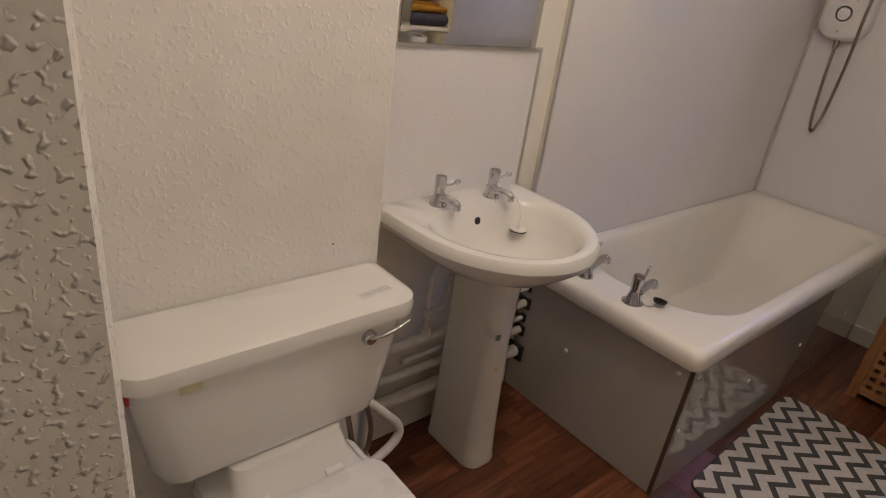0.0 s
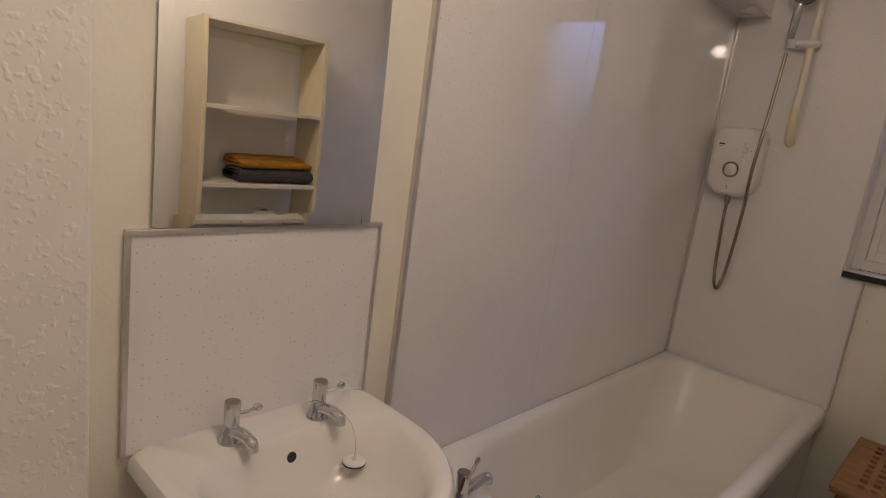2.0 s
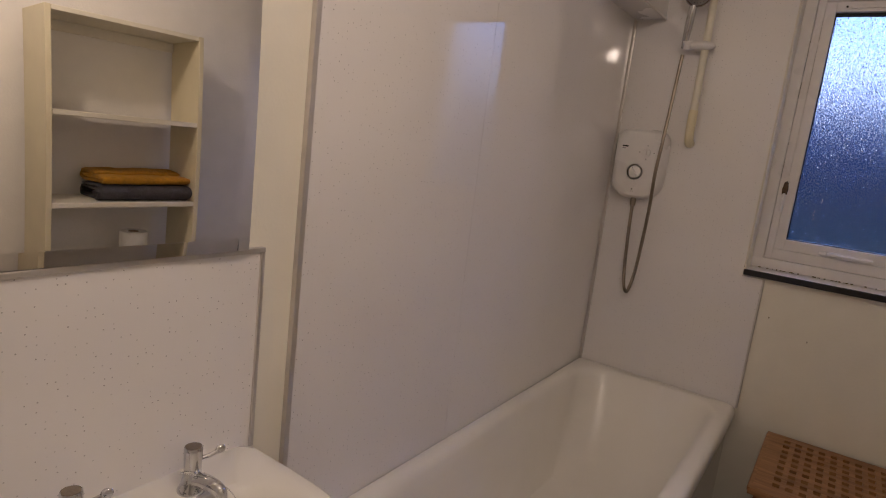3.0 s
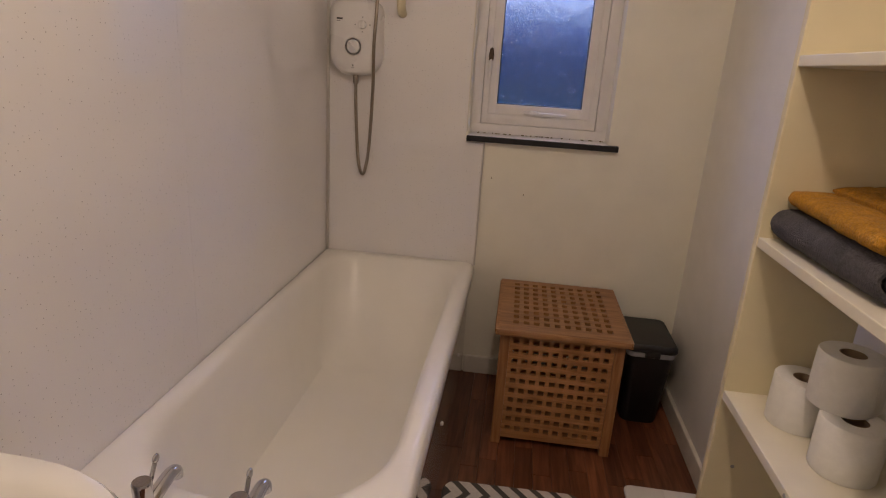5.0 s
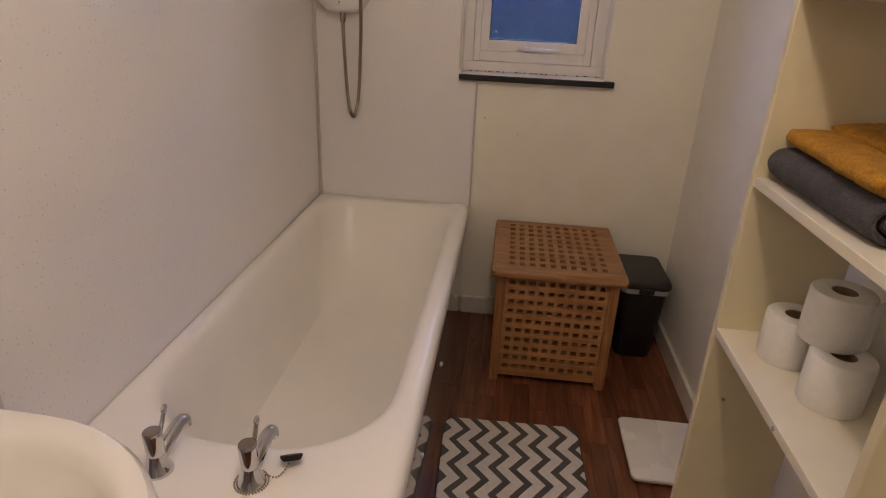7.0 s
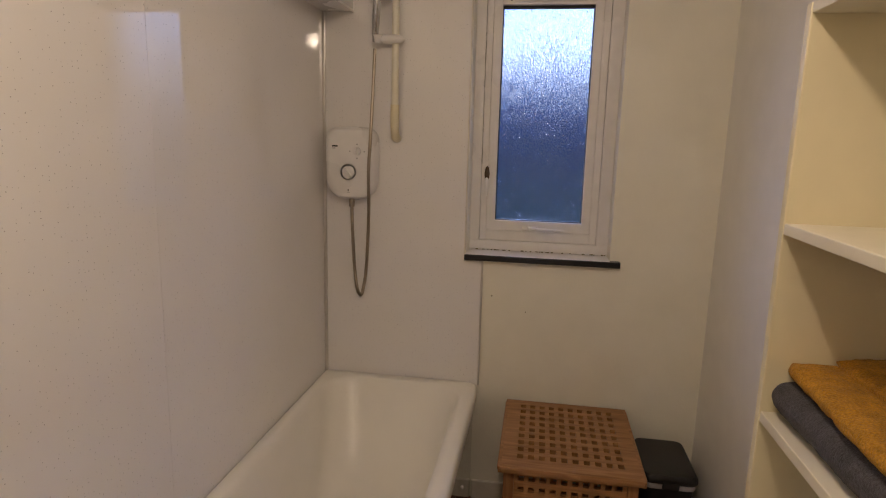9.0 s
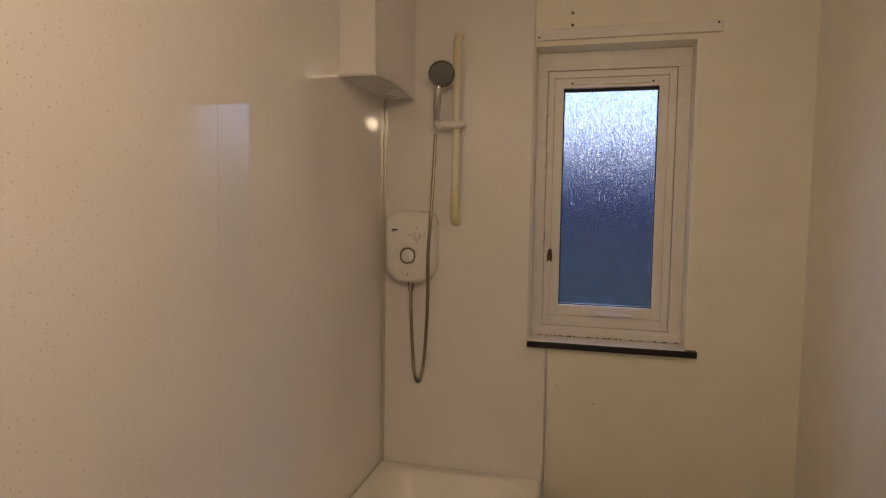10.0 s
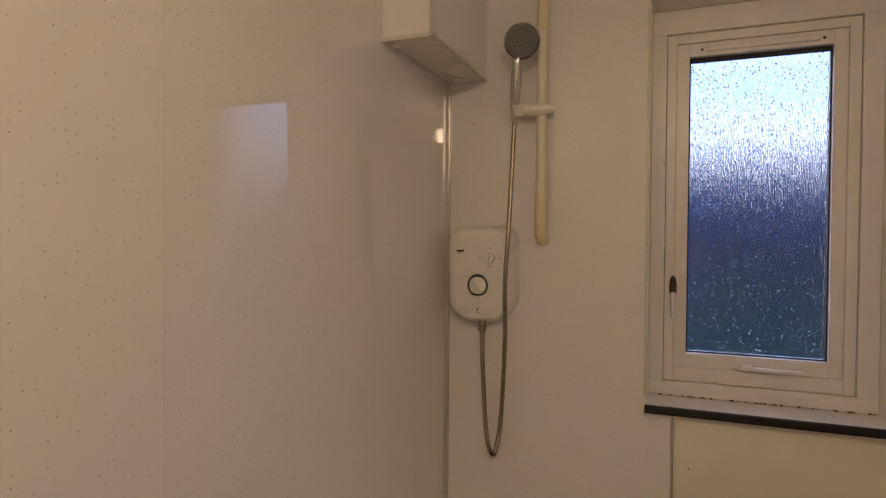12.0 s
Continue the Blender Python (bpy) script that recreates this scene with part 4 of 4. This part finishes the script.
part("hose_nut", moved(turned(((0.0, -0.032), (0.0095, -0.032), (0.0115, -0.026), (0.012, -0.004), (0.010, 0.003), (0.0, 0.003)), 18), soff @ Matrix.Translation((3.045, 1.106, 1.309))), m_steel, shower, "grey metal hose connector", True)

rail = thing("shower_rail", (XW - PT, 0.93, 1.555), "yellowed white plastic shower riser rail with a slider", "shower rail")
roff = Matrix.Translation((-(XW - PT), -0.942, -1.555))
pts = [(3.092, 0.942, 2.285), (3.075, 0.942, 2.283), (3.058, 0.942, 2.268), (3.05, 0.942, 2.235), (3.05, 0.942, 2.168)]
part("upper_bracket", moved(tube(curve_points(pts), [0.017] * 33, 16), roff), m_aged, rail, "yellowed plastic end bracket", True)
part("bar", moved(tube(((3.05, 0.942, 2.168), (3.05, 0.942, 1.69)), 0.0145, 18), roff), mat("cream_bar", (0.82, 0.78, 0.64), rough=0.3, grain=0.03), rail, smooth=True)
pts = [(3.05, 0.942, 1.69), (3.05, 0.942, 1.61), (3.058, 0.942, 1.578), (3.075, 0.942, 1.562), (3.092, 0.942, 1.56)]
part("lower_bracket", moved(tube(curve_points(pts), [0.0175] * 33, 16), roff), m_aged, rail, "yellowed plastic end bracket", True)
bm = bmesh.new()
bmesh.ops.create_icosphere(bm, subdivisions=3, radius=1, matrix=Matrix.Translation((3.042, 0.962, 1.938)) @ Matrix.Diagonal((0.027, 0.06, 0.0185, 1)))
slider = part("slider", moved(bm, roff), m_plastic, rail, "white slider holding the handset", True)
part("cradle", moved(turned(((0.0, -0.016), (0.015, -0.016), (0.0165, 0.0), (0.0185, 0.016), (0.0, 0.016)), 18), roff @ Matrix.Translation((3.03, 1.006, 1.938)) @ pose(0, 0, 0, 0, -14, 0)), m_plastic, slider, smooth=True)

handset = thing("shower_handset", (3.03, 1.006, 1.938), "chrome shower handset with a grey spray face", "shower head")
hoff = Matrix.Translation((-3.03, -1.006, -1.938))
pts = curve_points(((3.034, 1.009, 1.925), (3.026, 1.004, 1.97), (3.014, 0.998, 2.02), (3.004, 0.992, 2.075), (3.008, 0.985, 2.11)), 6)
part("grip", moved(tube(pts, [0.0095 + 0.0045 * math.sin(math.pi * i / (len(pts) - 1)) + 0.003 * i / len(pts) for i in range(len(pts))], 16), hoff), m_chrome, handset, smooth=True)
face = hoff @ look((2.985, 0.975, 2.122), (1.6, 0.62, 1.55))
head = part("head", moved(turned(((0.0, 0.036), (0.02, 0.034), (0.044, 0.018), (0.052, 0.004), (0.052, -0.004), (0.048, -0.008), (0.0, -0.008)), 32), face), m_chrome, handset, smooth=True)
plate = part("spray_plate", moved(turned(((0.0, -0.010), (0.040, -0.010), (0.0455, -0.0075), (0.0, -0.007)), 32), face), mat("grey_spray_plate", (0.2, 0.19, 0.185), rough=0.4, grain=0.05), head, "grey spray plate")
for ringr, cnt in ((0.012, 6), (0.024, 12), (0.035, 20)):
    for i in range(cnt):
        a = 2 * math.pi * i / cnt
        part("nozzle", moved(turned(((0.0, -0.0125), (0.0015, -0.012), (0.002, -0.0098), (0.0, -0.0098)), 8, (ringr * math.cos(a), ringr * math.sin(a), 0)), face), m_ink, plate)
hose = thing("shower_hose", (3.045, 1.08, 0.9), "ribbed steel shower hose hanging in a loop", "hose")
line = curve_points(((3.045, 1.106, 1.28), (3.047, 1.104, 1.18), (3.05, 1.096, 1.02), (3.052, 1.086, 0.935), (3.053, 1.074, 0.905), (3.053, 1.062, 0.922), (3.05, 1.046, 1.02), (3.034, 1.031, 1.25), (3.001, 1.023, 1.42), (3.001, 1.016, 1.55), (3.02, 1.011, 1.75), (3.026, 1.006, 1.90)), 34)
part("ribbed_tube", moved(tube(line, [0.0073 if i % 2 else 0.0062 for i in range(len(line))], 10), Matrix.Translation((-3.045, -1.08, -0.9))), m_steel, hose, smooth=True)

# ---- shelving ----
SX0, SX1, SYF, SYB = 1.235, 1.812, -0.074, YS + 0.03
unit = thing("shelf_unit", ((SX0 + SX1) / 2, SYB, 0), "cream painted wooden shelf unit, partly filled", "shelf unit")
uoff = Matrix.Translation((-(SX0 + SX1) / 2, -SYB, 0))


def unit_part(name, b, material, label="", bevel=0.002):
    return part(name, moved(box(*b, bevel), uoff), material, unit, label)


unit_part("side_panel", (SX0, SX0 + 0.02, SYB, SYF, 0, 1.795), m_shelf)
far = unit_part("side_panel", (SX1 - 0.02, SX1, SYB, SYF, 0, 1.795), m_shelf)
for z in (0.10, 0.738, 1.085, 1.432):
    unit_part("shelf", (SX0 + 0.0205, SX1 - 0.0205, SYB, SYF - 0.001, z - 0.02, z), m_shelf_top)
unit_part("top_board", (SX0 + 0.0205, SX1 - 0.0205, SYB, SYF - 0.001, 1.777, 1.795), m_shelf_top)
unit_part("back_rail", (SX0 + 0.0205, SX1 - 0.0205, SYB, SYB + 0.018, 1.735, 1.776), m_shelf_top)
for x, y, z in ((SX1 - 0.0202, -0.13, 0.55), (SX1 - 0.0202, -0.22, 0.55), (1.465, SYF - 0.001, 0.727)):
    part("screw_head", moved(turned(((0.0, 0.0), (0.0045, 0.0), (0.004, 0.0012), (0.0, 0.0012)), 12), uoff @ Matrix.Translation((x, y, z)) @ (Matrix.Rotation(radians(-90), 4, "Y") if x > 1.6 else Matrix.Rotation(radians(-90), 4, "X"))), m_grey, unit, "small dark screw head")


# ---- towels ----
def terry(name, colour):
    m = mat(name, colour, rough=0.95, grain=0.28, grain_scale=260, bump=1.0, bump_scale=330, dist=0.004, spec=0.1)
    m.node_tree.nodes["Principled BSDF"].inputs["Sheen Weight"].default_value = 0.08
    return m


m_towel_grey = terry("grey_terry", (0.075, 0.07, 0.078))
m_towel_gold = terry("mustard_terry", (0.45, 0.22, 0.012))


def folded_towel(name, place, length, path, thick, material, label, seed, turn=0):
    """A towel as one thick cloth that follows its folds in the yz plane, with soft uneven edges."""
    t = thing(name, place, label, "towel", "folded towels")
    ph = random.Random(seed).uniform(0, 9)
    line = curve_points([(0, y, z) for y, z in path], 7)
    nx = 40
    bm = bmesh.new()
    rings = []
    for i in range(nx + 1):
        u = 2 * i / nx - 1
        end = max(0.0, 1 - abs(u) ** 16) ** 0.5
        faces = ([], [])
        for k, p in enumerate(line):
            q, r = line[min(k + 1, len(line) - 1)], line[max(k - 1, 0)]
            side = Vector((0, -(q - r).z, (q - r).y)).normalized()
            rim = min(1.0, 0.35 + 0.35 * min(k, len(line) - 1 - k))
            h = thick * 0.5 * rim * (0.45 + 0.55 * end) * (1 + 0.22 * noise.noise((u * 9 + ph, k * 0.5, 3)))
            wob = 0.006 * p.z / 0.05 * noise.noise((u * 2.4 + ph, p.y * 14, p.z * 9)) + 0.002 * noise.noise((u * 7, p.y * 40, ph))
            x = length / 2 * u + 0.010 * noise.noise((p.y * 12 + ph, p.z * 30, u)) + 0.006 * noise.noise((p.y * 50, k * 0.2, ph))
            for f, s in zip(faces, (1, -1)):
                f.append(bm.verts.new((x, p.y * (1 + 0.03 * noise.noise((u * 2 + ph, 1, 1))) + s * side.y * h, max(0.0005, p.z + s * side.z * h + wob))))
        rings.append(faces[0] + faces[1][::-1])
    m = len(rings[0])
    for a, b in zip(rings, rings[1:]):
        for k in range(m):
            bm.faces.new((a[k], a[(k + 1) % m], b[(k + 1) % m], b[k]))
    half = m // 2
    for ring in (rings[0], rings[-1]):
        for k in range(half - 1):
            bm.faces.new((ring[k], ring[k + 1], ring[m - 2 - k], ring[m - 1 - k]))
    part("cloth", bm, material, t, smooth=True)
    t.rotation_euler = (0, 0, radians(turn))
    return t


ROLLED = ((0.062, 0.031), (0.05, 0.037), (0.038, 0.030), (0.05, 0.022), (0.076, 0.021), (0.091, 0.031), (0.076, 0.044), (0.0, 0.044), (-0.1, 0.043), (-0.113, 0.028), (-0.1, 0.008), (0.0, 0.007), (0.082, 0.0075), (0.108, 0.031), (0.086, 0.058), (0.0, 0.059), (-0.1, 0.056))
FOLDED = ((-0.09, 0.025), (0.0, 0.024), (0.075, 0.024), (0.097, 0.018), (0.08, 0.009), (0.0, 0.008), (-0.09, 0.008), (-0.109, 0.024), (-0.09, 0.041), (-0.02, 0.042), (0.03, 0.038))
folded_towel("grey_towel", (1.607, -0.205, 1.0852), 0.36, ROLLED, 0.0135, m_towel_grey, "charcoal grey terry towel rolled flat on the shelf", 3, 1)
folded_towel("mustard_towel", (1.607, -0.207, 1.154), 0.355, FOLDED, 0.021, m_towel_gold, "mustard yellow towel folded on the grey one", 8, -3)

# ---- toilet rolls ----
m_paper = mat("tissue_paper", (0.83, 0.82, 0.79), rough=0.9, grain=0.03, grain_scale=60, bump=0.35, bump_scale=160, dist=0.001, spec=0.2)
m_card = mat("roll_core", (0.28, 0.2, 0.13), rough=0.8, grain=0.1, grain_scale=50)


def toilet_roll(place, label, tilt=(0, 0)):
    t = thing("toilet_roll", place, label, "toilet roll", "toilet rolls on the shelf")
    part("paper", turned(((0.022, 0.0), (0.0515, 0.0), (0.0535, 0.003), (0.054, 0.05), (0.0535, 0.097), (0.0515, 0.1), (0.022, 0.1), (0.021, 0.05), (0.022, 0.0)), 40), m_paper, t, smooth=True)
    part("core", turned(((0.0195, 0.001), (0.0212, 0.001), (0.0212, 0.099), (0.0195, 0.099), (0.0195, 0.001)), 28), m_card, t, "brown cardboard core", True)
    part("loose_sheet", moved(box(0.0538, 0.0546, -0.004, 0.03, 0.002, 0.098, 0.0004), Matrix.Rotation(radians(200), 4, "Z")), m_paper, t)
    t.rotation_euler = (radians(tilt[0]), radians(tilt[1]), radians(random.Random(place[0]).uniform(0, 90)))
    return t


toilet_roll((1.545, -0.198, 0.7382), "white toilet roll standing on the shelf")
toilet_roll((1.69, -0.178, 0.7382), "white toilet roll standing further back on the shelf")
toilet_roll((1.598, -0.196, 0.8384), "white toilet roll stacked on another roll")

# ---- laundry hamper ----
m_ham = plank_wood("acacia_wood", ((0.26, 0.115, 0.035), (0.5, 0.26, 0.10)), 1.2, "y", 0.42, 0.12)
m_ham_post = plank_wood("acacia_post", ((0.26, 0.11, 0.035), (0.44, 0.22, 0.085)), 1.2, "z", 0.42, 0.12)


def perforated(u0, u1, v0, v1, hu, hv, nu, nv, size_u, size_v, thick):
    """A board in the uv plane, with nu by nv square holes through it, whose first hole is centred at hu, hv."""
    def cuts(a, b, first, last, n, s):
        c = [a]
        for i in range(n):
            m = first + (last - first) * i / (n - 1)
            c += [m - s / 2, m + s / 2]
        return c + [b]
    us, vs = cuts(u0, u1, hu[0], hu[1], nu, size_u), cuts(v0, v1, hv[0], hv[1], nv, size_v)
    bm = bmesh.new()
    grid = {}
    for i, u in enumerate(us):
        for j, v in enumerate(vs):
            for k, w in enumerate((0, thick)):
                grid[i, j, k] = bm.verts.new((u, v, w))
    solid = lambda i, j: 0 <= i < len(us) - 1 and 0 <= j < len(vs) - 1 and not (i % 2 == 1 and j % 2 == 1)
    for i in range(len(us) - 1):
        for j in range(len(vs) - 1):
            if not solid(i, j):
                continue
            for k in (0, 1):
                bm.faces.new([grid[a, b, k] for a, b in ((i, j), (i + 1, j), (i + 1, j + 1), (i, j + 1))])
            for (a, b), (c, d), (ni, nj) in (((i, j), (i + 1, j), (i, j - 1)), ((i + 1, j), (i + 1, j + 1), (i + 1, j)), ((i + 1, j + 1), (i, j + 1), (i, j + 1)), ((i, j + 1), (i, j), (i - 1, j))):
                if not solid(ni, nj):
                    bm.faces.new((grid[a, b, 0], grid[c, d, 0], grid[c, d, 1], grid[a, b, 1]))
    return bm


HX0, HX1, HY0, HY1, HZ = 2.528, 3.076, -0.052, 0.438, 0.488
ham = thing("laundry_hamper", ((HX0 + HX1) / 2, (HY0 + HY1) / 2, 0), "brown wooden lattice laundry hamper with a hinged lid", "laundry hamper")
hoff2 = Matrix.Translation((-(HX0 + HX1) / 2, -(HY0 + HY1) / 2, 0))
bm = perforated(HX0 + 0.004, HX1 - 0.004, HY0 + 0.004, HY1 - 0.004, (HX0 + 0.085, HX1 - 0.06), (HY0 + 0.075, HY1 - 0.075), 9, 10, 0.027, 0.021, 0.022)
part("lid", moved(bm, hoff2 @ Matrix.Translation((0, 0, HZ - 0.023))), m_ham, ham, "wooden lid with rows of square holes")
lid_edge = loft([rounded(HX0 + i, HX1 - i, HY0 + i, HY1 - i, 0.022, z, 6, 2) for i, z in ((0.012, HZ - 0.024), (0.002, HZ - 0.022), (0.0, HZ - 0.016), (0.0, HZ - 0.006), (0.003, HZ - 0.001), (0.014, HZ + 0.0005))], close_start=False, close_end=False)
part("lid_edge", moved(lid_edge, hoff2), m_ham, ham, smooth=True)
CX0, CX1, CY0, CY1 = HX0 + 0.03, HX1 - 0.012, HY0 + 0.022, HY1 - 0.022
for x in (CX0, CX1 - 0.036):
    for y in (CY0, CY1 - 0.036):
        part("leg", moved(box(x, x + 0.036, y, y + 0.036, 0, HZ - 0.0245, 0.003), hoff2), m_ham_post, ham)
n_rows = 10
for x in (CX0 + 0.006, CX1 - 0.022):
    bm = perforated(CY0 + 0.0365, CY1 - 0.0365, 0.028, HZ - 0.0255, (CY0 + 0.06, CY1 - 0.06), (0.07, HZ - 0.055), 10, n_rows, 0.021, 0.019, 0.014)
    part("lattice_panel", moved(bm, hoff2 @ Matrix(((0, 0, 1, x), (1, 0, 0, 0), (0, 1, 0, 0), (0, 0, 0, 1)))), m_ham, ham)
for y in (CY0 + 0.006, CY1 - 0.02):
    bm = perforated(CX0 + 0.0365, CX1 - 0.0365, 0.028, HZ - 0.0255, (CX0 + 0.06, CX1 - 0.06), (0.07, HZ - 0.055), 11, n_rows, 0.021, 0.019, 0.014)
    part("lattice_panel", moved(bm, hoff2 @ Matrix(((1, 0, 0, 0), (0, 0, 1, y), (0, 1, 0, 0), (0, 0, 0, 1)))), m_ham_post, ham)
part("base_board", moved(box(CX0 + 0.02, CX1 - 0.022, CY0 + 0.02, CY1 - 0.02, 0.028, 0.036), hoff2), m_ham, ham)

# ---- pedal bin ----
pbin = thing("waste_bin", (2.93, -0.185, 0), "black plastic waste bin with a grey band under its lid", "bin")


def bin_ring(a, b, z, r=0.03):
    return rounded(-a, a, -b, b, r, z, 6, 2)


part("body", loft([bin_ring(0.095, 0.068, 0.0), bin_ring(0.10, 0.072, 0.006), bin_ring(0.137, 0.09, 0.335)]), m_black, pbin, smooth=True)
part("band", loft([bin_ring(0.1405, 0.0935, 0.318), bin_ring(0.1415, 0.0945, 0.322), bin_ring(0.1425, 0.0955, 0.338), bin_ring(0.139, 0.092, 0.34)]), mat("grey_plastic_band", (0.42, 0.42, 0.43), rough=0.4, grain=0.05), pbin, "grey band under the lid", True)
part("lid", loft([bin_ring(0.145, 0.098, 0.341), bin_ring(0.148, 0.10, 0.346), bin_ring(0.147, 0.099, 0.362), bin_ring(0.14, 0.092, 0.372), bin_ring(0.12, 0.075, 0.375)]), m_black, pbin, smooth=True)
part("lid_catch", box(-0.15, -0.144, -0.03, 0.03, 0.322, 0.348, 0.003), m_black, pbin)

# ---- bathroom scale ----
scale_thing = thing("bathroom_scale", (2.227, -0.185, 0), "white square bathroom scale on the floor", "scale")
part("platform", loft([rounded(-0.152 + i, 0.152 - i, -0.13 + i, 0.13 - i, 0.022 - i * 0.5, z, 6, 2) for i, z in ((0.012, 0.010), (0.003, 0.012), (0.0, 0.017), (0.0, 0.025), (0.003, 0.0285), (0.01, 0.030))]), m_plastic, scale_thing, smooth=True)
for x in (-0.12, 0.12):
    for y in (-0.1, 0.1):
        part("foot", turned(((0.0, 0.0), (0.014, 0.0), (0.016, 0.011), (0.0, 0.011)), 14, (x, y, 0)), m_rubber, scale_thing)


# ---- bath mat ----
def chevron_material():
    m = mat("chevron_mat", (0.72, 0.68, 0.64), rough=0.92, grain=0.07, grain_scale=70, bump=0.6, bump_scale=260, dist=0.002, spec=0.15)
    n, l = m.node_tree.nodes, m.node_tree.links
    b = n["Principled BSDF"]
    under = b.inputs["Base Color"].links[0].from_socket
    tc = n.new("ShaderNodeTexCoord")
    sp = n.new("ShaderNodeSeparateXYZ")
    l.new(tc.outputs["Object"], sp.inputs[0])

    def op(kind, a, c=None):
        k = n.new("ShaderNodeMath")
        k.operation = kind
        for i, v in enumerate((a, c)):
            if v is None:
                continue
            if isinstance(v, (int, float)):
                k.inputs[i].default_value = v
            else:
                l.new(v, k.inputs[i])
        return k.outputs[0]
    zig = op("PINGPONG", op("ADD", sp.outputs["X"], 5.0), 0.0575)
    lane = op("ADD", op("MULTIPLY", zig, 0.82), op("ADD", sp.outputs["Y"], 5.0))
    wobble = n.new("ShaderNodeTexNoise")
    wobble.inputs["Scale"].default_value = 45
    l.new(tc.outputs["Object"], wobble.inputs["Vector"])
    lane = op("ADD", lane, op("MULTIPLY", wobble.outputs["Fac"], 0.004))
    f = op("FRACT", op("DIVIDE", lane, 0.0665))
    dark = op("LESS_THAN", f, 0.40)
    mx = n.new("ShaderNodeMix")
    mx.data_type = "RGBA"
    mx.inputs["B"].default_value = (0.085, 0.08, 0.078, 1)
    l.new(op("MULTIPLY", dark, 0.96), mx.inputs["Factor"])
    l.new(under, mx.inputs["A"])
    l.new(mx.outputs["Result"], b.inputs["Base Color"])
    return m


m_chev = chevron_material()
bmat = thing("bath_mat", (1.895, 0.312, 0), "white bath mat with dark grey zigzag stripes", "bath mat")
part("mat_top", loft([rounded(-0.408 + i, 0.408 - i, -0.232 + i, 0.232 - i, 0.045 - i * 0.5, z, 8, 6) for i, z in ((0.002, 0.0025), (0.0, 0.005), (0.001, 0.010), (0.006, 0.0125))]), m_chev, bmat, smooth=True)
part("binding", loft([rounded(-0.412 + i, 0.412 - i, -0.236 + i, 0.236 - i, 0.049 - i * 0.5, z, 8, 6) for i, z in ((0.001, 0.0), (0.0, 0.002), (0.002, 0.006), (0.006, 0.006))]), m_black, bmat, "dark bound edge")
bmat.rotation_euler = (0, 0, radians(2))

# ---- floor strips ----
rng = random.Random(11)
strip_meshes = {}


def strip_mesh(length, width):
    key = (length, width)
    if key not in strip_meshes:
        bm = bmesh.new()
        b = 0.0006
        lo = [bm.verts.new(p) for p in ((0, 0, -0.004), (length, 0, -0.004), (length, width, -0.004), (0, width, -0.004))]
        hi = [bm.verts.new(p) for p in ((b, b, 0), (length - b, b, 0), (length - b, width - b, 0), (b, width - b, 0))]
        bm.faces.new(hi)
        for i in range(4):
            bm.faces.new((lo[i], lo[(i + 1) % 4], hi[(i + 1) % 4], hi[i]))
        me = bpy.data.meshes.new("floor_strip")
        bmesh.ops.recalc_face_normals(bm, faces=bm.faces)
        bm.to_mesh(me)
        bm.free()
        me.materials.append(m_floor)
        strip_meshes[key] = me
    return strip_meshes[key]


SW = 0.0655
y, row = YS, 0
while y < YP - 0.001:
    x = -1.3 - rng.choice((0, 0.1, 0.2, 0.3))
    while x < XW:
        ln = rng.choice((0.25, 0.35, 0.45, 0.55))
        if x + ln > XW:
            ln = round(XW - x, 3)
        if ln < 0.02:
            break
        if ln > 0:
            ob = new("floor_strip", strip_mesh(ln, SW if y + SW < YP else round(YP - y, 4)))
            ob.location = (x, y, 0)
            ob.parent = floor_ob
        x += ln
    y += SW
